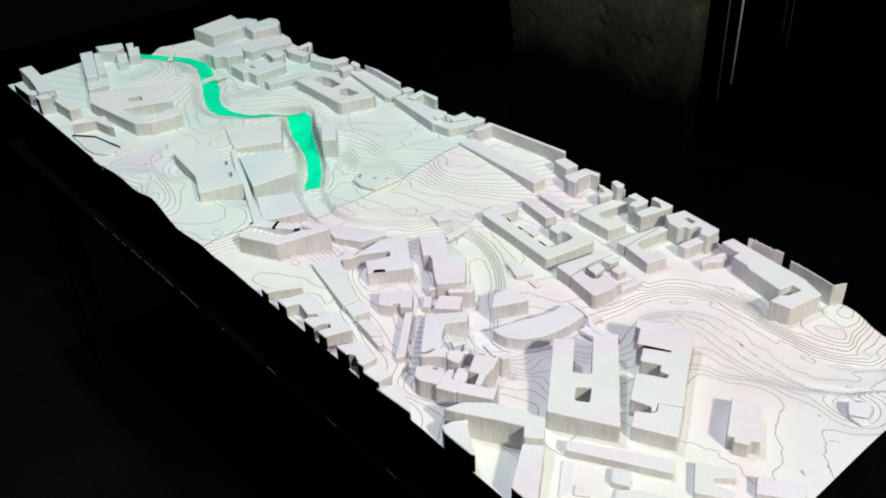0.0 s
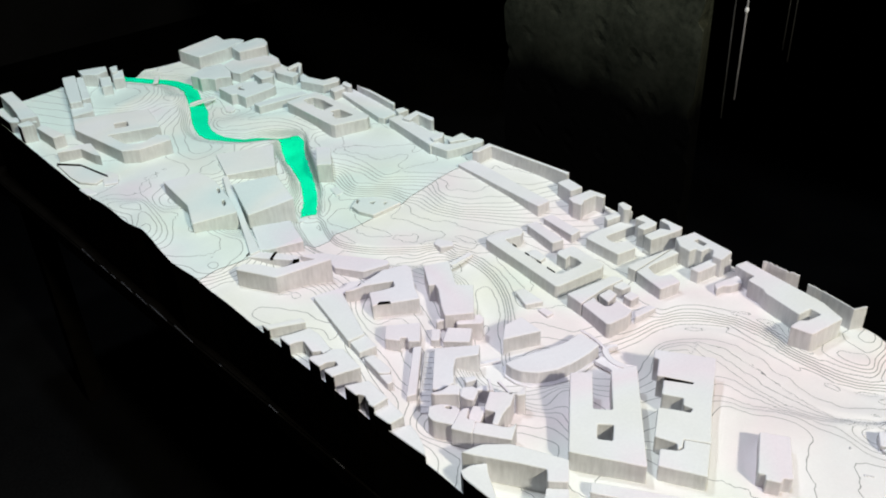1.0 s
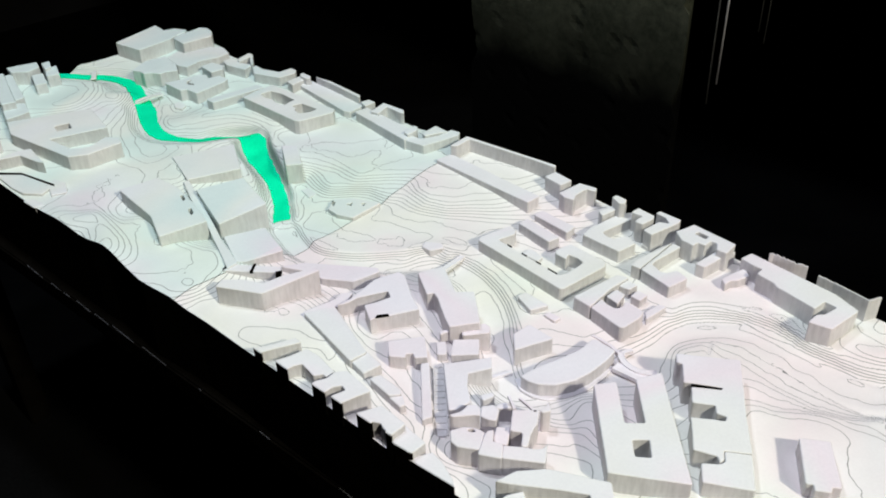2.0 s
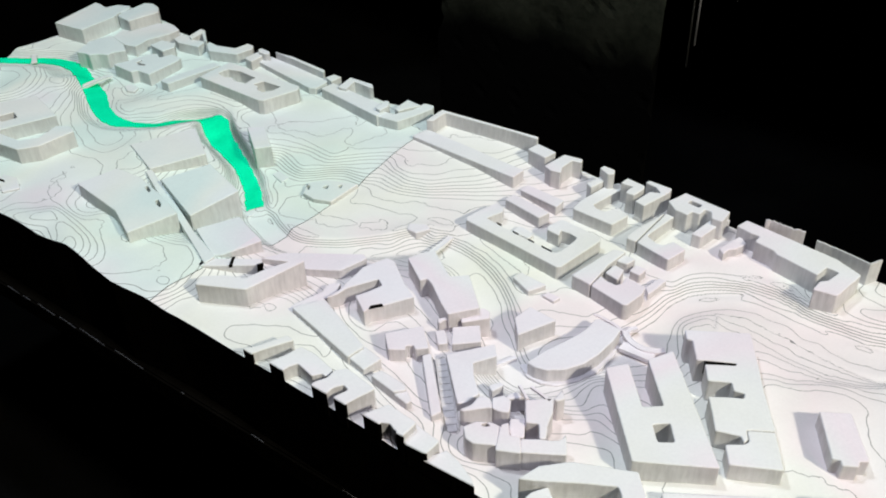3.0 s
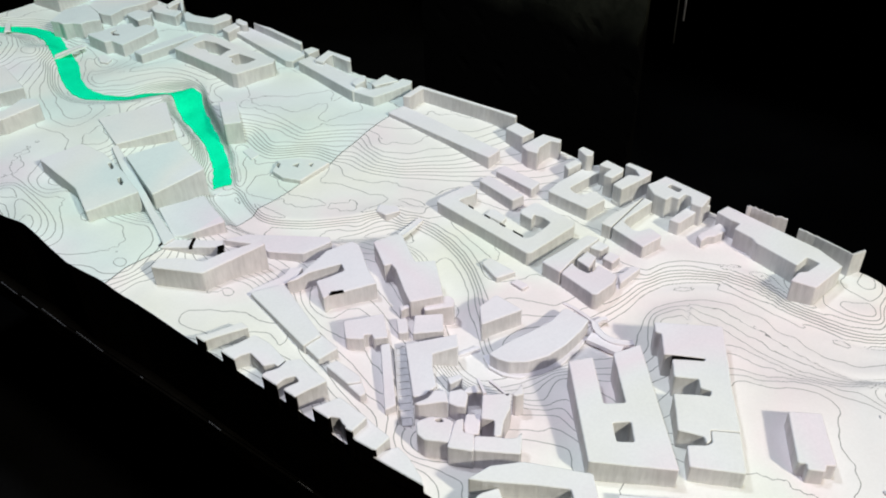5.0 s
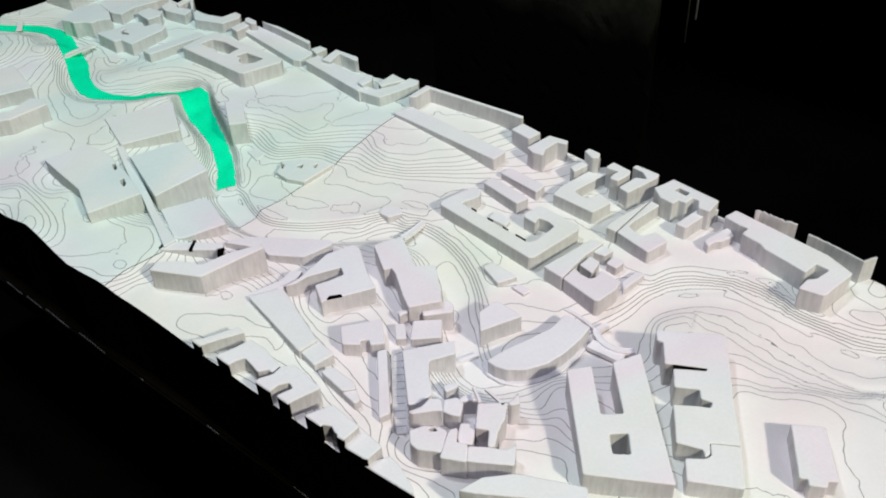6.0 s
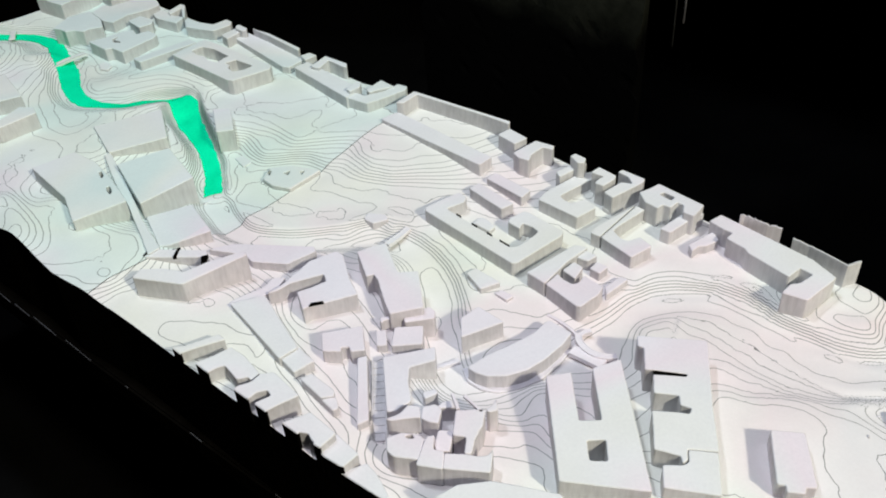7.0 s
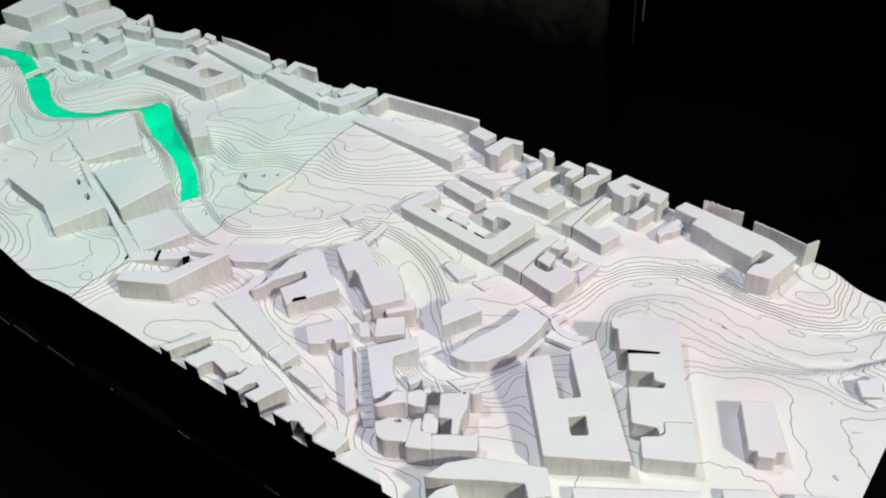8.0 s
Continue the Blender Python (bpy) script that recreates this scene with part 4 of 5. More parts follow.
building("hall", "large white foam hall with a slot and a square well", 0.846,
         [(-0.31, -0.559), (-0.288, -0.577), (-0.34, -0.622), (-0.325, -0.64), (-0.269, -0.592), (-0.238, -0.609), (-0.37, -0.725), (-0.415, -0.649)],
         [[(-0.3571, -0.6428), (-0.3443, -0.6572), (-0.3659, -0.673), (-0.3761, -0.6585)]])
building("hall", "large white foam hall with three side notches", 0.842,
         [(-0.191, -0.602), (-0.15, -0.669), (-0.186, -0.69), (-0.234, -0.718), (-0.285, -0.751), (-0.301, -0.725), (-0.313, -0.732), (-0.32, -0.73), (-0.313, -0.724), (-0.319, -0.706), (-0.322, -0.699), (-0.302, -0.687), (-0.279, -0.672), (-0.264, -0.695), (-0.259, -0.705), (-0.251, -0.703), (-0.254, -0.691), (-0.243, -0.684), (-0.256, -0.661), (-0.233, -0.647), (-0.214, -0.677), (-0.21, -0.676), (-0.227, -0.644), (-0.232, -0.636), (-0.203, -0.618), (-0.205, -0.611)])
building("pavilion", "lone white foam pavilion with stepped front on open ground", 0.838,
         [(-0.225, -0.777), (-0.207, -0.806), (-0.264, -0.842), (-0.27, -0.833), (-0.277, -0.836), (-0.286, -0.821), (-0.279, -0.817), (-0.283, -0.81)])
building("terrace", "long low white foam terrace in front of the halls", 0.83,
         [(-0.42, -0.687), (-0.352, -0.791), (-0.369, -0.802), (-0.432, -0.696)])
building("house", "small white foam cube before the long terrace", 0.827,
         [(-0.411, -0.75), (-0.399, -0.768), (-0.417, -0.78), (-0.428, -0.762)])
building("hut", "very low white foam hut on the near flat", 0.8215,
         [(-0.457, -0.735), (-0.446, -0.75), (-0.456, -0.758), (-0.468, -0.744)])
building("hut", "low white foam strip house on the near flat", 0.82,
         [(-0.44, -0.7), (-0.431, -0.71), (-0.465, -0.739), (-0.483, -0.734)])
building("courtyard_building", "white foam bracket block near the southern edge", 0.828,
         [(-0.336, -0.806), (-0.311, -0.844), (-0.322, -0.85), (-0.34, -0.833), (-0.346, -0.84), (-0.34, -0.862), (-0.349, -0.867), (-0.373, -0.832)])
building("block", "flat white foam block cut by the southern edge", 0.828,
         [(-0.302, -0.864), (-0.275, -0.909), (-0.295, -0.917), (-0.324, -0.877)])
building("block", "white foam bracket block cut by the western edge", 0.858,
         [(-0.512, -0.573), (-0.486, -0.581), (-0.462, -0.604), (-0.433, -0.665), (-0.458, -0.687), (-0.474, -0.67), (-0.461, -0.658), (-0.477, -0.63), (-0.505, -0.586)])
building("hall_wing", "long white foam wing below the bracket block", 0.848,
         [(-0.475, -0.67), (-0.458, -0.688), (-0.52, -0.739), (-0.5289, -0.7313), (-0.5292, -0.7081), (-0.529, -0.708)])
building("hut", "low triangular white foam piece at the western edge", 0.849,
         [(-0.526, -0.587), (-0.512, -0.589), (-0.496, -0.599), (-0.505, -0.61), (-0.517, -0.631), (-0.527, -0.648), (-0.5299, -0.6429), (-0.5304, -0.5975)])
building("hut", "tiny white foam hut at the mill bridge", 0.815,
         [(-0.18, -0.151), (-0.167, -0.176), (-0.174, -0.187), (-0.194, -0.176), (-0.194, -0.158)])
building("house", "white foam house shaped like an L beside the stepped lane", 0.832,
         [(-0.39, -0.386), (-0.34, -0.424), (-0.356, -0.438), (-0.383, -0.422), (-0.399, -0.435), (-0.419, -0.458), (-0.44, -0.454), (-0.447, -0.447)])
building("terrace", "narrow white foam strip beside the stepped lane", 0.833,
         [(-0.41, -0.365), (-0.4, -0.371), (-0.468, -0.441), (-0.481, -0.436)])
building("block", "bent white foam block with a tall grey front", 0.864,
         [(-0.5059, -0.0624), (-0.4893, -0.0556), (-0.4696, -0.0791), (-0.4579, -0.1066), (-0.4274, -0.1135), (-0.3842, -0.1331), (-0.3852, -0.143), (-0.4736, -0.1253)])
building("terrace", "flat white foam range along the river bank", 0.832,
         [(-0.3893, -0.0536), (-0.3595, -0.0715), (-0.2958, -0.166), (-0.3018, -0.1759), (-0.3435, -0.165), (-0.3694, -0.1232), (-0.3654, -0.1033)])
building("block", "dark-fronted white foam range behind the bent block", 0.843,
         [(-0.461, -0.01), (-0.441, -0.007), (-0.398, -0.068), (-0.408, -0.079)])
building("walkway", "long narrow raised white walkway between the sheds", 0.846,
         [(-0.349, 0.264), (-0.339, 0.262), (-0.359, 0.204), (-0.395, 0.107), (-0.414, 0.059), (-0.436, -0.014), (-0.455, -0.014), (-0.437, 0.03), (-0.404, 0.113), (-0.388, 0.167), (-0.373, 0.206)])
building("cottage_row", "low white foam cottage row by the seam", 0.8195,
         [(-0.218, 0.0391), (-0.1901, 0.0551), (-0.1652, 0.0332), (-0.1592, 0.0172), (-0.1472, -0.0156), (-0.21, -0.0166), (-0.2209, 0.0132)],
         [[(-0.2, 0.0511), (-0.1941, 0.0461), (-0.207, 0.0371)], [(-0.1881, 0.0272), (-0.1761, 0.0222), (-0.1871, 0.0152)], [(-0.1702, 0.0083), (-0.1622, 0.0043), (-0.1741, -0.0017)]])
building("block", "white foam block with a long slot in its roof", 0.841,
         [(-0.405, -0.2), (-0.383, -0.202), (-0.328, -0.194), (-0.292, -0.207), (-0.292, -0.22), (-0.322, -0.264), (-0.336, -0.292), (-0.373, -0.271), (-0.387, -0.26), (-0.398, -0.259), (-0.38, -0.228), (-0.362, -0.236), (-0.343, -0.242), (-0.335, -0.229), (-0.374, -0.208), (-0.392, -0.206)])
building("block", "stepped white foam block beside the river", 0.841,
         [(-0.276, -0.23), (-0.254, -0.239), (-0.239, -0.248), (-0.255, -0.273), (-0.274, -0.303), (-0.256, -0.322), (-0.304, -0.374), (-0.338, -0.349), (-0.327, -0.33), (-0.301, -0.293), (-0.296, -0.281), (-0.305, -0.276)])
building("house", "low white foam house with a notched front", 0.839,
         [(-0.4112, -0.3062), (-0.3714, -0.336), (-0.3993, -0.3679), (-0.4112, -0.3559), (-0.4062, -0.349), (-0.4132, -0.342), (-0.4182, -0.347), (-0.4311, -0.3291)])
building("house", "long narrow white foam house with a dark recess", 0.829,
         [(-0.3425, -0.334), (-0.3173, -0.3521), (-0.2892, -0.3702), (-0.2912, -0.3813), (-0.3012, -0.3883), (-0.3294, -0.3642), (-0.3224, -0.3571), (-0.3394, -0.343), (-0.3475, -0.342)])
building("house", "small square white foam house by the river", 0.826,
         [(-0.341, -0.358), (-0.317, -0.384), (-0.341, -0.404), (-0.367, -0.377)])
building("hut", "small pale foam hut between two lanes", 0.827,
         [(-0.36, -0.345), (-0.351, -0.354), (-0.369, -0.373), (-0.378, -0.364)])
building("shed", "long sloping white foam shed in the western quarter", 0.842,
         [(-0.447, -0.1789), (-0.4092, -0.2008), (-0.446, -0.3042), (-0.4719, -0.3012)])
building("shed", "lower middle piece of the long white shed", 0.838,
         [(-0.4689, -0.2992), (-0.443, -0.3012), (-0.447, -0.3331), (-0.4738, -0.3281)])
building("shed", "low white foam end of the long shed", 0.84,
         [(-0.4771, -0.3423), (-0.4632, -0.3472), (-0.4652, -0.3861), (-0.4711, -0.392), (-0.4821, -0.3821)])
building("hut", "tiny white foam tip below the long shed", 0.837,
         [(-0.4821, -0.3821), (-0.4691, -0.392), (-0.4781, -0.406), (-0.4851, -0.404)])
building("terrace", "thin white foam link between shed and slotted block", 0.8345,
         [(-0.449, -0.169), (-0.435, -0.168), (-0.394, -0.18), (-0.377, -0.175), (-0.365, -0.187), (-0.385, -0.197), (-0.401, -0.194), (-0.444, -0.187)])
building("house", "white foam house cut black at the western edge", 0.852,
         [(-0.5436, -0.1961), (-0.532, -0.206), (-0.511, -0.216), (-0.495, -0.222), (-0.496, -0.236), (-0.526, -0.22), (-0.542, -0.213), (-0.5438, -0.2132)])
building("block", "white foam block with a ragged recess at the cut edge", 0.856,
         [(-0.5438, -0.2427), (-0.524, -0.25), (-0.502, -0.255), (-0.501, -0.278), (-0.508, -0.314), (-0.521, -0.315), (-0.52, -0.308), (-0.53, -0.301), (-0.525, -0.273), (-0.535, -0.268), (-0.543, -0.267), (-0.5438, -0.267)])
building("block", "white foam block with a slot at the cut edge", 0.86,
         [(-0.51, -0.319), (-0.499, -0.329), (-0.505, -0.377), (-0.522, -0.371), (-0.54, -0.366), (-0.5423, -0.3657), (-0.5427, -0.3472), (-0.535, -0.349), (-0.524, -0.353), (-0.521, -0.344), (-0.531, -0.337), (-0.542, -0.337), (-0.5429, -0.3371), (-0.5435, -0.313), (-0.537, -0.313), (-0.524, -0.32)])
building("block", "flat white foam block cut by the western edge", 0.86,
         [(-0.5417, -0.3911), (-0.54, -0.391), (-0.526, -0.398), (-0.513, -0.404), (-0.516, -0.446), (-0.538, -0.446), (-0.5395, -0.4461), (-0.5402, -0.4376), (-0.538, -0.436), (-0.537, -0.43), (-0.534, -0.424), (-0.538, -0.415), (-0.5412, -0.4148)])
building("house", "stepped white foam house below the flat block", 0.85,
         [(-0.538, -0.439), (-0.533, -0.439), (-0.511, -0.439), (-0.515, -0.476), (-0.536, -0.475), (-0.5375, -0.4714), (-0.5393, -0.4491)])
building("house", "lowest stepped white foam house at the cut edge", 0.838,
         [(-0.537, -0.469), (-0.512, -0.483), (-0.515, -0.499), (-0.526, -0.526), (-0.5327, -0.5352), (-0.5374, -0.4724)])
building("mill_building", "rounded white foam end of the mill row", 0.847,
         [(-0.4812, -0.4813), (-0.4665, -0.4891), (-0.4576, -0.5039), (-0.4576, -0.5127), (-0.4812, -0.5264), (-0.494, -0.5039), (-0.493, -0.4931)],
         [[(-0.4675, -0.495), (-0.4616, -0.499), (-0.4635, -0.5048), (-0.4684, -0.499)]])
building("mill_building", "raised white foam slab in the mill row", 0.8477,
         [(-0.4597, -0.5147), (-0.4538, -0.5137), (-0.4479, -0.5186), (-0.4626, -0.5294), (-0.4577, -0.5402), (-0.4754, -0.553), (-0.4881, -0.5285)])
building("mill_building", "low white foam front of the mill row", 0.847,
         [(-0.4586, -0.5412), (-0.4478, -0.5569), (-0.4409, -0.5696), (-0.4351, -0.5765), (-0.4243, -0.5765), (-0.4488, -0.5922), (-0.4743, -0.552)])
building("mill_building", "white foam mill roof round a dark yard", 0.847,
         [(-0.4089, -0.5136), (-0.3882, -0.5373), (-0.407, -0.5491), (-0.4138, -0.5501), (-0.4257, -0.554), (-0.4424, -0.5629), (-0.4473, -0.557), (-0.4296, -0.5452), (-0.4365, -0.5324)])
building("mill_building", "pale leaning foam slab against the mill roof", 0.84,
         [(-0.4364, -0.5126), (-0.4266, -0.5254), (-0.4502, -0.5402), (-0.4581, -0.5284), (-0.4522, -0.5215)])
building("mill_building", "narrow grey-walled foam gable at the mill bank", 0.846,
         [(-0.3884, -0.5378), (-0.3805, -0.5388), (-0.3687, -0.5368), (-0.3785, -0.5467), (-0.3805, -0.5476), (-0.3884, -0.5427)])
building("mill_building", "low white foam range behind the mill row", 0.843,
         [(-0.4611, -0.4605), (-0.4473, -0.4673), (-0.4325, -0.4664), (-0.4256, -0.4772), (-0.4374, -0.489), (-0.4404, -0.4841), (-0.4601, -0.4664)])
building("mill_building", "white foam cross range of the mill", 0.84,
         [(-0.4226, -0.4781), (-0.4108, -0.487), (-0.4128, -0.4949), (-0.4138, -0.4978), (-0.4295, -0.5067), (-0.4344, -0.4969), (-0.4354, -0.488)])
building("mill_building", "flat pale foam shed roof beside the mill", 0.836,
         [(-0.4149, -0.4874), (-0.4011, -0.4884), (-0.3893, -0.4983), (-0.3952, -0.5071), (-0.407, -0.4953)])
building("mill_building", "tiny pale foam shed behind the mill", 0.831,
         [(-0.4022, -0.4582), (-0.3884, -0.4661), (-0.3914, -0.473), (-0.4072, -0.4671)])
building("hall_wing", "lower white foam wing in front of the tall block", 0.834,
         [(0.014, -0.516), (0.065, -0.524), (0.079, -0.529), (0.079, -0.547), (0.064, -0.54), (0.014, -0.531)])
building("hut", "tiny white foam hut between two yards", 0.8201,
         [(0.027, -0.417), (0.045, -0.421), (0.043, -0.433), (0.024, -0.431)])
building("block", "wedge-shaped white foam block on the river bend", 0.829,
         [(-0.307, -0.435), (-0.282, -0.413), (-0.252, -0.417), (-0.255, -0.459)])
building("crescent_building", "curved white foam crescent following the river bend", 0.822,
         [(-0.335, -0.467), (-0.304, -0.474), (-0.283, -0.482), (-0.244, -0.494), (-0.218, -0.494), (-0.213, -0.497), (-0.215, -0.53), (-0.238, -0.532), (-0.271, -0.53), (-0.296, -0.524), (-0.318, -0.511), (-0.332, -0.494), (-0.336, -0.48)])
building("courtyard_building", "white foam block with a roof seam and inner yard", 0.8305,
         [(-0.169, -0.459), (-0.143, -0.459), (-0.148, -0.471), (-0.149, -0.485), (-0.142, -0.49), (-0.126, -0.488), (-0.13, -0.519), (-0.145, -0.522), (-0.177, -0.517), (-0.18, -0.512)])
building("hut", "small white foam hut inside the yard", 0.8303,
         [(-0.133, -0.46), (-0.11, -0.462), (-0.113, -0.478), (-0.138, -0.482)])
building("hut", "small white foam hut behind the yard", 0.828,
         [(-0.098, -0.458), (-0.079, -0.46), (-0.079, -0.478), (-0.096, -0.474)])
building("hut", "small white foam hut beside the yard", 0.824,
         [(-0.103, -0.481), (-0.085, -0.482), (-0.086, -0.499), (-0.104, -0.497)])
building("hut", "low white foam strip on top of the bluff", 0.818,
         [(-0.116, -0.513), (-0.087, -0.518), (-0.085, -0.529), (-0.128, -0.523)])
building("shed", "low white foam shed on the river terrace", 0.8175,
         [(-0.2009, -0.3549), (-0.185, -0.3579), (-0.1889, -0.4026), (-0.2147, -0.3896)])
building("house", "flat white foam plate at the southern edge", 0.819,
         [(-0.1049, -0.8646), (-0.0979, -0.8746), (-0.0818, -0.8837), (-0.1139, -0.8967), (-0.126, -0.8766)])
building("quay", "low white foam quay rim around the crescent", 0.8025,
         [(-0.326, -0.451), (-0.338, -0.469), (-0.338, -0.49), (-0.33, -0.508), (-0.309, -0.524), (-0.282, -0.535), (-0.247, -0.537), (-0.222, -0.535), (-0.226, -0.523), (-0.254, -0.506), (-0.298, -0.479)])
building("hut", "tiny low white foam hut by the footbridge", 0.837,
         [(-0.164, 0.588), (-0.148, 0.589), (-0.151, 0.561), (-0.167, 0.552), (-0.173, 0.568)])
building("hut", "tiny white foam hut beside the low terrace", 0.838,
         [(-0.162, 0.479), (-0.15, 0.48), (-0.153, 0.463), (-0.167, 0.461)])
building("hut", "flat white foam slab at the tower foot", 0.8155,
         [(-0.203, 0.129), (-0.184, 0.126), (-0.192, 0.097), (-0.211, 0.097)])
building("hut", "very low white foam hut below the river shed", 0.8125,
         [(-0.2054, -0.4057), (-0.1945, -0.4087), (-0.1955, -0.4285), (-0.2074, -0.4266)])
building("hut", "low white foam piece inside the great courtyard", 0.8161,
         [(-0.108, -0.291), (-0.091, -0.291), (-0.09, -0.299), (-0.096, -0.321), (-0.11, -0.322)])
building("terrace", "flat white foam strip joined along a roof seam", 0.832,
         [(-0.166, -0.427), (-0.081, -0.444), (-0.077, -0.461), (-0.116, -0.456), (-0.17, -0.458)])
building("terrace", "low white foam row on the near flat", 0.823,
         [(-0.428, -0.771), (-0.412, -0.788), (-0.394, -0.816), (-0.409, -0.824), (-0.447, -0.782)])
building("hall_wing", "slightly lower white foam end of the notched hall", 0.8412,
         [(-0.301, -0.726), (-0.286, -0.751), (-0.33, -0.777), (-0.356, -0.729), (-0.333, -0.715), (-0.321, -0.731), (-0.314, -0.734)])
building("terrace", "white foam strip split off by a thin roof groove", 0.833,
         [(-0.048, -0.446), (-0.026, -0.446), (0.042, -0.461), (-0.048, -0.461)])
building("hut", "low white foam hut at the southern edge", 0.8168,
         [(-0.128, -0.8796), (-0.115, -0.8967), (-0.121, -0.9027), (-0.131, -0.8967)])

# ---- river ----
def ribbon(name, label, start, stop, mat, lift):
    """A thin skin on the river bed between two northings."""
    run = [(p, d) for p, d in zip(RIVER, ALONG) if stop <= p[1] <= start]
    verts, faces, across = [], [], 9
    for p, d in run:
        n = np.array((-d[1], d[0])) / (np.hypot(*d) + 1e-9)
        w = float(half_width(p[1])) * 1.12
        for k in range(across):
            q = p + n * w * (2 * k / (across - 1) - 1)
            q = q + n * (wavy(q[0], q[1], 0.0020, 70) + wavy(q[0], q[1], 0.0012, 190))
            verts.append((q[0], q[1], 0.0))
    z = ground_level([v[0] for v in verts], [v[1] for v in verts])
    verts = [(x, y, h + lift + wavy(x, y, 0.0004, 45)) for (x, y, _), h in zip(verts, z)]
    for j in range(len(run) - 1):
        for k in range(across - 1):
            a = j * across + k
            faces.append((a, a + across, a + across + 1, a + 1))
    ob = new(name, mesh_from(name, verts, faces, mat, True))
    return tagged(ob, label, "river", kind="structure")


ribbon("river_light", "projected green river light, painted along the river bed", 0.93, 0.078, RIVER_LIGHT, 0.0009)


# ---- bridges, weirs and the stepped lane ----
def deck_mesh(name, a, b, width, thick, mat, arch=0.0, n=10):
    """A thin deck from a to b with a slight arch and softened sides."""
    a, b = Vector(a), Vector(b)
    d = b - a
    s = Vector((-d.y, d.x, 0)).normalized() * width / 2
    verts, faces = [], []
    for k in range(n + 1):
        f = k / n
        p = a + d * f + Vector((0, 0, arch * (1 - (2 * f - 1) ** 2)))
        w = 1 + 0.25 * (2 * f - 1) ** 4
        for side, drop in ((1, thick), (1, 0.0004), (0.86, 0.0), (-0.86, 0.0), (-1, 0.0004), (-1, thick)):
            q = p + s * side * w
            verts.append((q.x, q.y, q.z - drop))
    for k in range(n):
        for i in range(6):
            r, j = k * 6, (i + 1) % 6
            faces.append((r + i, r + j, r + 6 + j, r + 6 + i))
    faces += [tuple(range(5, -1, -1)), tuple(range(n * 6, n * 6 + 6))]
    return mesh_from(name, verts, faces, mat)


def bridge(label, a, b, width, arch, thick=0.004, rails=True):
    thing = empty("bridge", label, "bridge", "model bridges")
    part("deck", deck_mesh("deck", a, b, width, thick, ROOF, arch), thing)
    if rails:
        d = Vector(b) - Vector(a)
        s = Vector((-d.y, d.x, 0)).normalized() * (width / 2 - 0.0006)
        for sign in (1, -1):
            up = Vector((0, 0, 0.0011))
            part("parapet", deck_mesh("parapet", Vector(a) + s * sign + up, Vector(b) + s * sign + up, 0.0011, 0.0014, WALL, arch), thing)


def winding_bridge(label, line, width, thick):
    """A deck that bends along a line of points, with slightly raised softened edges."""
    soft = [Vector(line[0])]
    for a, b, c in zip(line, line[1:], line[2:]):
        a, b, c = Vector(a), Vector(b), Vector(c)
        for u in (0.25, 0.5, 0.75):
            soft.append((a + b) / 2 * (1 - u) ** 2 + b * 2 * u * (1 - u) + (b + c) / 2 * u ** 2)
    soft.append(Vector(line[-1]))
    verts, faces = [], []
    for k, p in enumerate(soft):
        d = soft[min(k + 1, len(soft) - 1)] - soft[max(k - 1, 0)]
        s = Vector((-d.y, d.x, 0)).normalized() * width / 2
        for side, drop in ((1, thick), (1, 0.0002), (0.8, 0.0), (0.68, 0.0006), (-0.68, 0.0006), (-0.8, 0.0), (-1, 0.0002), (-1, thick)):
            q = p + s * side
            verts.append((q.x, q.y, q.z - drop))
    for k in range(len(soft) - 1):
        faces += [(k * 8 + i, k * 8 + (i + 1) % 8, k * 8 + 8 + (i + 1) % 8, k * 8 + 8 + i) for i in range(8)]
    faces += [tuple(range(7, -1, -1)), tuple(range(len(verts) - 8, len(verts)))]
    thing = empty("bridge", label, "bridge", "model bridges")
    part("deck", mesh_from("deck", verts, faces, ROOF), thing)



bridge("slender white foam footbridge arched over the green river", (-0.229, 0.647, 0.840), (-0.156, 0.645, 0.842), 0.011, 0.002)
bridge("narrow white crossing over the green river bend", (-0.228, 0.405, 0.8265), (-0.247, 0.370, 0.8265), 0.006, 0.0, 0.004, False)
winding_bridge("white foam bridge beside the mill bank", [(-0.213, -0.221, 0.811), (-0.193, -0.222, 0.811), (-0.167, -0.22, 0.811)], 0.0090, 0.005)
winding_bridge("curved white foam footbridge at the crescent foot",
               [(-0.199, -0.529, 0.8095), (-0.208, -0.535, 0.8095), (-0.214, -0.545, 0.8095), (-0.217, -0.556, 0.8095), (-0.216, -0.568, 0.8095), (-0.211, -0.579, 0.8095), (-0.204, -0.586, 0.8095)], 0.0085, 0.005)
winding_bridge("thin white foam path along the crescent", [(-0.194, -0.48, 0.8085), (-0.194, -0.495, 0.8085), (-0.196, -0.511, 0.8085), (-0.201, -0.527, 0.8085)], 0.0040, 0.004)
winding_bridge("flat white foam road bridge before the slotted hall", [(-0.225, -0.537, 0.8075), (-0.224, -0.555, 0.8075), (-0.223, -0.58, 0.8075)], 0.0150, 0.006)
winding_bridge("short white foam spur to the tall block", [(-0.201, -0.532, 0.8098), (-0.192, -0.534, 0.8098), (-0.186, -0.539, 0.8098)], 0.0060, 0.005)
bridge("narrow white crossing over the far green river", (-0.190, 0.866, 0.846), (-0.213, 0.828, 0.846), 0.010, 0.0, 0.003, False)
bridge("narrow white crossing by the wedge block", (-0.350, -0.425, 0.803), (-0.318, -0.440, 0.803), 0.005, 0.0, 0.005, False)


def weir(label, a, b):
    tagged(new("weir", deck_mesh("weir", a, b, 0.0022, 0.006, ROOF)), label, "weir", "model weirs")


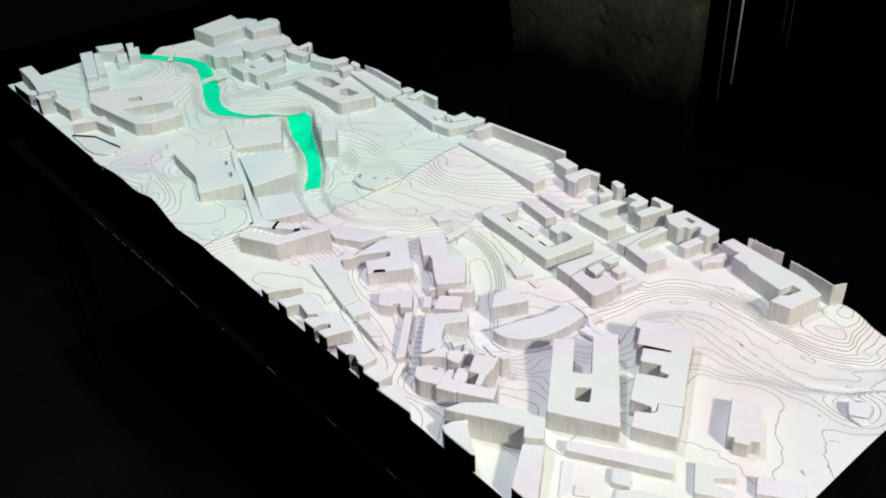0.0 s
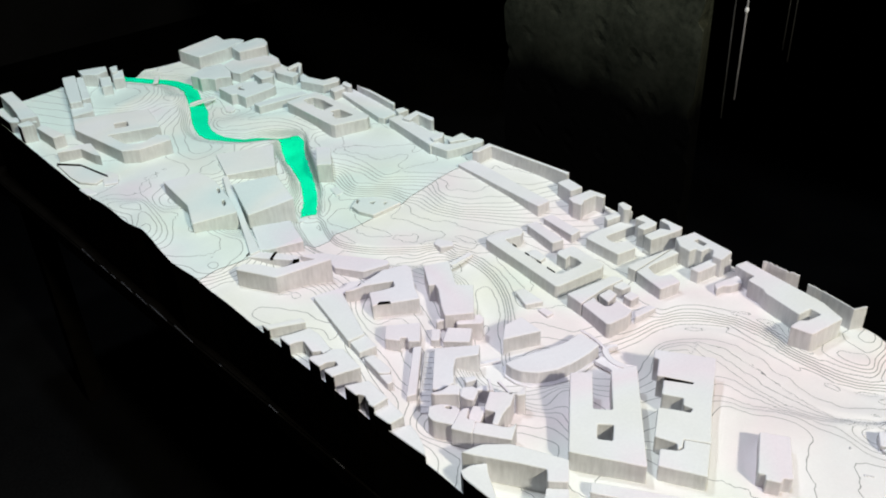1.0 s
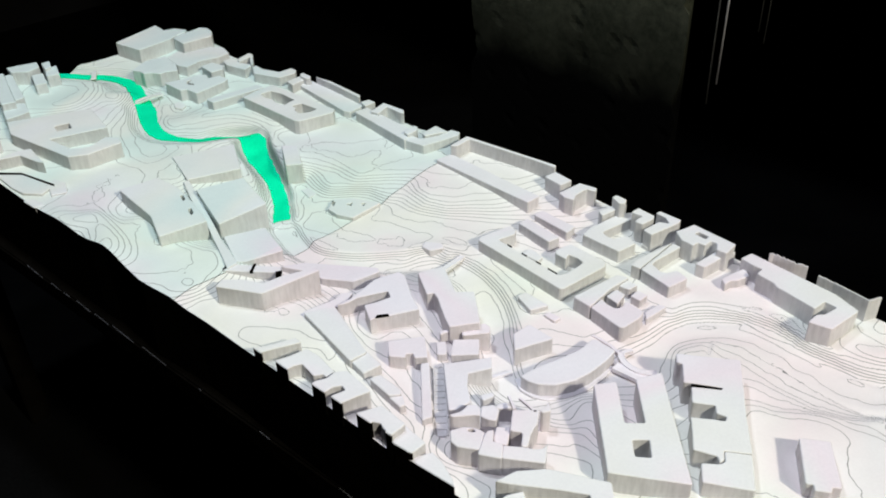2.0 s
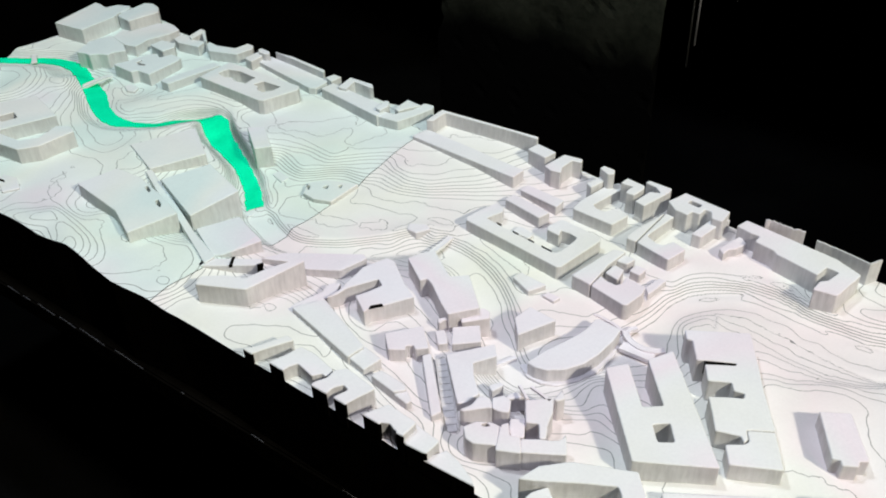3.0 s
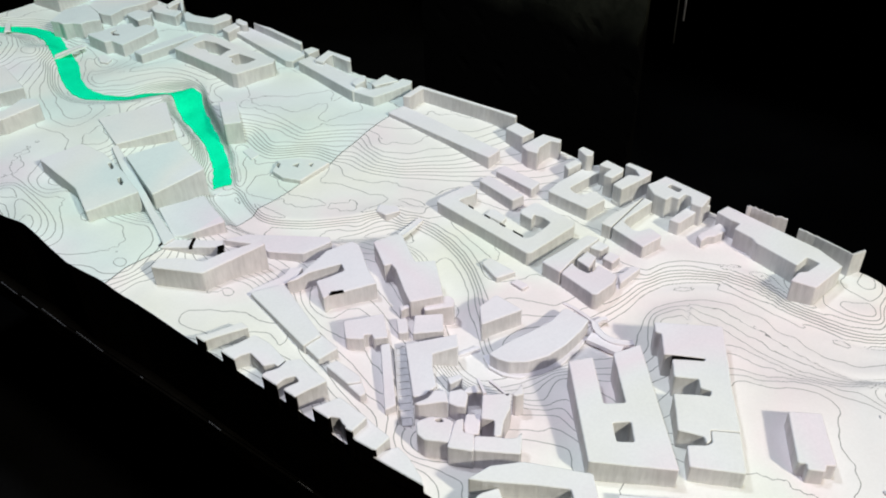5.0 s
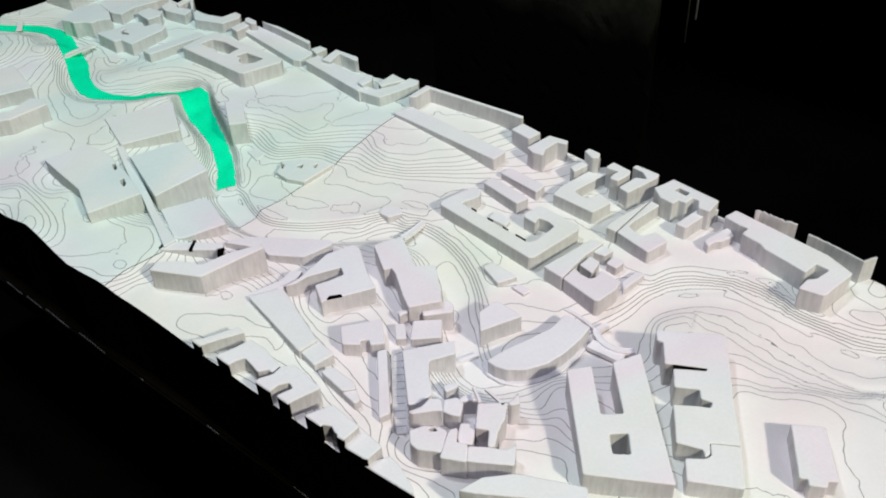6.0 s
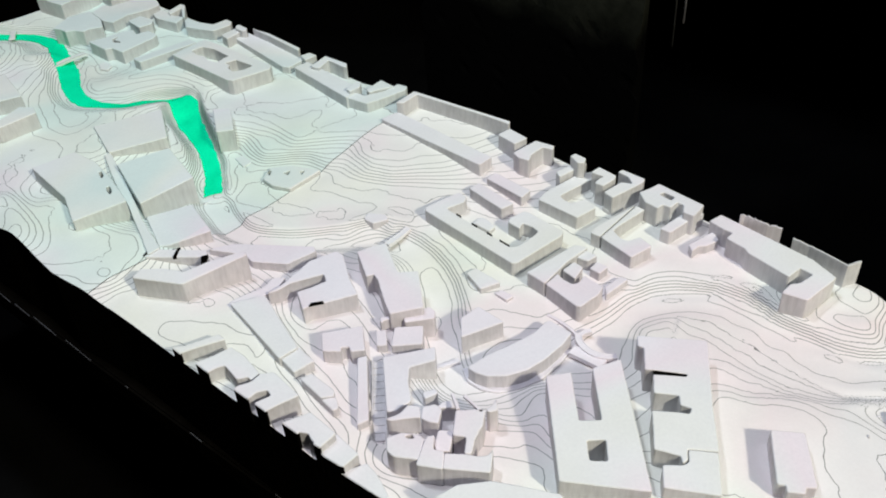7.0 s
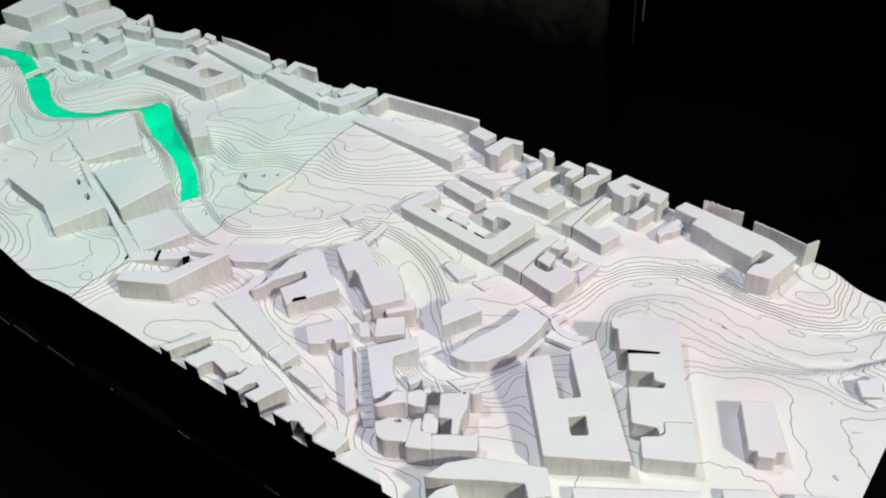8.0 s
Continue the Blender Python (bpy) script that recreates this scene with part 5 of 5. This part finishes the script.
weir("thin pale weir line across the green river", (-0.309, 0.072, 0.8085), (-0.268, 0.073, 0.8085))
weir("thin pale weir line across the lower river", (-0.352, -0.013, 0.8050), (-0.311, -0.016, 0.8050))


def nub(x, y, size, turn):
    """A small leftover lump of foam."""
    bm = bmesh.new()
    bmesh.ops.create_icosphere(bm, subdivisions=2, radius=size)
    for v in bm.verts:
        v.co *= 1 + 0.35 * noise.noise(v.co * 400)
    bmesh.ops.transform(bm, matrix=Matrix.Rotation(turn, 4, "Z") @ Matrix.Diagonal((1.5, 0.7, 0.6, 1)), verts=bm.verts)
    me = bpy.data.meshes.new("foam_nub")
    bm.to_mesh(me)
    bm.free()
    me.materials.append(WALL)
    ob = tagged(new("foam_nub", me), "tiny grey leftover foam lump on open ground", "foam lump", "foam lumps")
    ob.location = (x, y, float(ground_level(x, y)[0]) + size * 0.2)


for x, y, size, turn in ((-0.151, -0.854, 0.0018, 0.4), (-0.179, -0.887, 0.0022, 2.2), (-0.176, -0.892, 0.0018, 2.0), (-0.247, -0.89, 0.003, 1.0), (-0.11, -0.852, 0.002, 2.4)):
    nub(x, y, size, turn)

lane = empty("stepped_lane", "sunk grey foam lane with shallow steps beside strip house", "lane")
top_end, low_end = Vector((*LANE[0], 0.8225)), Vector((*LANE[1], 0.8115))
for k in range(11):
    p, q = top_end.lerp(low_end, k / 11), top_end.lerp(low_end, (k + 1) / 11)
    q.z = p.z
    part("step", deck_mesh("step", p, q, 0.0130, 0.010, WALL, 0.0, 2), lane)
side = Vector((low_end.y - top_end.y, top_end.x - low_end.x, 0)).normalized() * 0.0074
for sign in (1, -1):
    up = Vector((0, 0, 0.0035))
    part("kerb", deck_mesh("kerb", top_end + side * sign + up, low_end + side * sign + up, 0.0016, 0.014, WALL), lane)


def gap_shade(outline, low, high):
    """A black strip put in place of the deep shade between two foam pieces."""
    n = len(outline)
    verts = [(x, y, low) for x, y in outline] + [(x, y, high) for x, y in outline]
    faces = [tuple(range(n, 2 * n)), tuple(range(n - 1, -1, -1))] + [(k, (k + 1) % n, n + (k + 1) % n, n + k) for k in range(n)]
    tagged(new("gap_shade", mesh_from("gap_shade", verts, faces, BLACK)), "thin black strip added for the shade in a foam gap", "filler", "black gap fillers")


gap_shade([(-0.4588, -0.0074), (-0.4371, 0.0001), (-0.4331, -0.0072), (-0.4495, -0.0112)], 0.832, 0.8435)
gap_shade([(-0.4369, -0.0444), (-0.4214, -0.0333), (-0.4182, -0.0353), (-0.4333, -0.0471)], 0.840, 0.8445)
gap_shade([(-0.4126, -0.0741), (-0.4046, -0.0785), (-0.4133, -0.0855), (-0.4143, -0.0924), (-0.4251, -0.0903)], 0.840, 0.8445)
gap_shade([(-0.3893, -0.2605), (-0.3836, -0.2589), (-0.3725, -0.2679), (-0.3740, -0.2714)], 0.8395, 0.8418)

gap_shade([(-0.1220, -0.2720), (-0.1232, -0.2821), (-0.1263, -0.2845), (-0.1251, -0.2744)], 0.829, 0.8326)
gap_shade([(-0.1268, -0.3040), (-0.1280, -0.3149), (-0.1311, -0.3172), (-0.1299, -0.3063)], 0.829, 0.8326)
gap_shade([(-0.1303, -0.3333), (-0.1315, -0.3439), (-0.1345, -0.3461), (-0.1333, -0.3355)], 0.829, 0.8326)
gap_shade([(-0.1334, -0.3578), (-0.1356, -0.3764), (-0.1386, -0.3784), (-0.1364, -0.3599)], 0.829, 0.8326)
gap_shade([(-0.232, -0.647), (-0.213, -0.678), (-0.207, -0.675), (-0.225, -0.643)], 0.822, 0.8408)
gap_shade([(-0.553, 0.55), (-0.521, 0.51), (-0.503, 0.425), (-0.506, 0.417), (-0.524, 0.502), (-0.556, 0.541)], 0.8410, 0.8494)


def torn_slice(label, line, thick, jag):
    """A thin upright slice of foam with a torn top; the line holds points along the top."""
    fine = []
    for a, c in zip(line, line[1:]):
        fine += [Vector(a).lerp(Vector(c), k / 8) for k in range(8)]
    fine.append(Vector(line[-1]))
    verts, faces = [], []
    for k, p in enumerate(fine):
        d = (fine[min(k + 1, len(fine) - 1)] - fine[max(k - 1, 0)])
        s = Vector((-d.y, d.x, 0)).normalized() * thick / 2
        foot = float(ground_level(p.x, p.y)[0]) - 0.004
        top = p.z + jag * noise.noise((p.x * 260, p.y * 260, 1.3)) + 0.6 * jag * noise.noise((p.x * 700, p.y * 700, 5.1))
        for q, z in ((p - s, foot), (p - s, top - 0.0006), (p - s * 0.3, top), (p + s * 0.4, top - 0.0004), (p + s, top - 0.0012), (p + s, foot)):
            verts.append((q.x, q.y, z))
    for k in range(len(fine) - 1):
        for i in range(6):
            a, c = k * 6 + i, k * 6 + (i + 1) % 6
            faces.append((a, c, c + 6, a + 6))
    faces += [tuple(range(5, -1, -1)), tuple(range(len(verts) - 6, len(verts)))]
    tagged(new("foam_slice", mesh_from("foam_slice", verts, faces, WALL)), label, "foam slice", "torn edge slices")


torn_slice("ragged thin pale foam slice at the east edge", [(0.0787, -0.5964, 0.8530), (0.0822, -0.6012, 0.8540), (0.0841, -0.6146, 0.8520), (0.0864, -0.6317, 0.8495), (0.0922, -0.6489, 0.8470)], 0.0035, 0.0022)
torn_slice("long thin pale foam slice behind the stepped hall", [(0.0798, -0.6690, 0.8480), (0.0783, -0.6918, 0.8470), (0.0721, -0.7183, 0.8480), (0.0663, -0.7432, 0.8485), (0.0830, -0.7525, 0.8490)], 0.0035, 0.0008)

truss = empty("roof_truss", "two thin white foam beams over a dark mill gap", "truss")
for a, c in (((-0.3932, -0.4959, 0.847), (-0.406, -0.5146, 0.847)), ((-0.3873, -0.5077, 0.847), (-0.3932, -0.5363, 0.847))):
    part("beam", deck_mesh("beam", a, c, 0.0032, 0.003, ROOF, 0.0, 3), truss)


# ---- table, column, hall ----
def box(name, x0, x1, y0, y1, z0, z1, mat, bevel=0.0):
    bm = bmesh.new()
    bmesh.ops.create_cube(bm, size=1, matrix=Matrix.Translation(((x0 + x1) / 2, (y0 + y1) / 2, (z0 + z1) / 2)) @ Matrix.Diagonal((x1 - x0, y1 - y0, z1 - z0, 1)))
    if bevel:
        bmesh.ops.bevel(bm, geom=bm.edges[:], offset=bevel, segments=2, affect="EDGES")
    me = bpy.data.meshes.new(name)
    bm.to_mesh(me)
    bm.free()
    me.materials.append(mat)
    return me


table = empty("table", "low black table under the relief panels", "table")
top = box("tabletop", -0.560, 0.13, -0.96, 0.98, 0.662, 0.700, BLACK, 0.003)
for v in top.vertices:
    if v.co.x < -0.3:
        v.co.x -= 0.042 * v.co.y  # the western edge runs slightly askew
part("tabletop", top, table)
for x in (-0.54, 0.09):
    for y in (-0.92, 0.93):
        part("leg", box("leg", x - 0.025, x + 0.025, y - 0.025, y + 0.025, 0.0, 0.662, BLACK, 0.003), table)
rng = random.Random(5)
y = -0.5
while y < 0.42:
    run = rng.uniform(0.006, 0.030) if y < 0.0 else rng.uniform(0.02, 0.07)
    part("edge_scuff", box("edge_scuff", -0.5606 - 0.042 * y, -0.5594 - 0.042 * y, y, y + run, 0.6990, 0.7003, WORN, 0.0003), table, "pale scuffed stretch of the table edge")
    y += run + (rng.uniform(0.03, 0.14) if y < 0.0 else rng.uniform(0.004, 0.03))

tagged(new("floor", box("floor", -4.0, 3.0, -4.5, 4.0, -0.1, 0.0, CLOTH)), "matt black hall floor", "floor", kind="structure")
tagged(new("ceiling", box("ceiling", -4.0, 3.0, -4.5, 4.0, 3.6, 3.7, CLOTH)), "matt black hall ceiling", "ceiling", kind="structure")
for nm, b in (("wall_west", (-4.1, -4.0, -4.5, 4.0)), ("wall_east", (3.0, 3.1, -4.5, 4.0)), ("wall_south", (-4.0, 3.0, -4.6, -4.5)), ("wall_north", (-4.0, 3.0, 4.0, 4.1))):
    tagged(new(nm, box(nm, *b, 0.0, 3.6, HALL)), "matt black hall wall", "wall", kind="structure")

column = empty("column", "stained grey concrete column with chipped corners behind the table", "column", kind="structure")


def shaft_mesh():
    """A cast shaft, sides slanted out of the camera's view; corners chipped, face pitted."""
    rng = random.Random(11)
    levels, across = np.linspace(0.0, 3.6, 241), np.linspace(0.0, 1.0, 29)
    verts, faces = [], []
    south = north = 0.0
    for z in levels:
        south = 0.55 * south + (rng.uniform(0.004, 0.016) if rng.random() < 0.22 else rng.uniform(0.0, 0.0025))
        north = 0.55 * north + (rng.uniform(0.004, 0.013) if rng.random() < 0.18 else rng.uniform(0.0, 0.0025))
        row = [(0.400, -0.262, z)]
        for u in across:
            pit = rng.uniform(0.001, 0.003) if rng.random() < 0.03 else rng.uniform(0.0, 0.0006)
            row.append((0.314 + pit, -0.304 + south + (0.489 - south - north) * u, z))
        row.append((0.400, 0.150, z))
        verts += row
    w = len(across) + 2
    for j in range(len(levels) - 1):
        faces += [(j * w + i, (j + 1) * w + i, (j + 1) * w + (i + 1) % w, j * w + (i + 1) % w) for i in range(w)]
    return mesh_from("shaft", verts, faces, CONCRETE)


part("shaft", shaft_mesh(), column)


def strand(bm, a, b, r, sway=0.0, n=16):
    """A round strand from a down to b, bowed sideways a little."""
    rings = []
    for k in range(n + 1):
        u = k / n
        c = Vector(a).lerp(Vector(b), u) + Vector((0, sway * math.sin(math.pi * u), 0))
        rings.append([bm.verts.new(c + Vector((r * math.cos(i * math.pi / 4), r * math.sin(i * math.pi / 4), 0))) for i in range(8)])
    for p, q in zip(rings, rings[1:]):
        for i in range(8):
            bm.faces.new((p[i], p[(i + 1) % 8], q[(i + 1) % 8], q[i]))
    bm.faces.new(rings[0][::-1])
    bm.faces.new(rings[-1])


def cable(label, mat, a, b, r, sway=0.0, clip=None):
    thing = empty("cable", label, "cable", "hanging cables", place=b)
    bm = bmesh.new()
    strand(bm, Vector(a) - Vector(b), (0, 0, 0), r, sway)
    me = bpy.data.meshes.new("sheath")
    bm.normal_update()
    bm.to_mesh(me)
    bm.free()
    me.materials.append(mat)
    me.shade_smooth()
    part("sheath", me, thing)
    if clip:
        knot = bmesh.new()
        bmesh.ops.create_uvsphere(knot, u_segments=10, v_segments=6, radius=r * 2.0, matrix=Matrix.Translation((0, 0, clip - b[2])) @ Matrix.Diagonal((1, 1, 1.6, 1)))
        tie = bpy.data.meshes.new("tie")
        knot.to_mesh(tie)
        knot.free()
        tie.materials.append(ROOF)
        part("tie", tie, thing, "white cable tie")


# cables are cut short where the light on them fades, in place of shade
cable("pale hanging cable beside the concrete column", PALE, (0.42, -0.318, 3.6), (0.42, -0.317, 0.93), 0.0019, clip=1.098)
cable("thin hanging cable beside the concrete column", STEEL, (0.35, -0.318, 3.6), (0.35, -0.336, 0.92), 0.0013, 0.002)
cable("thin hanging cable in a pair behind the column", STEEL, (0.60, -0.316, 3.6), (0.60, -0.317, 0.955), 0.0013)
cable("thin hanging cable in a pair behind the column", STEEL, (0.60, -0.300, 3.6), (0.60, -0.303, 0.975), 0.0013)
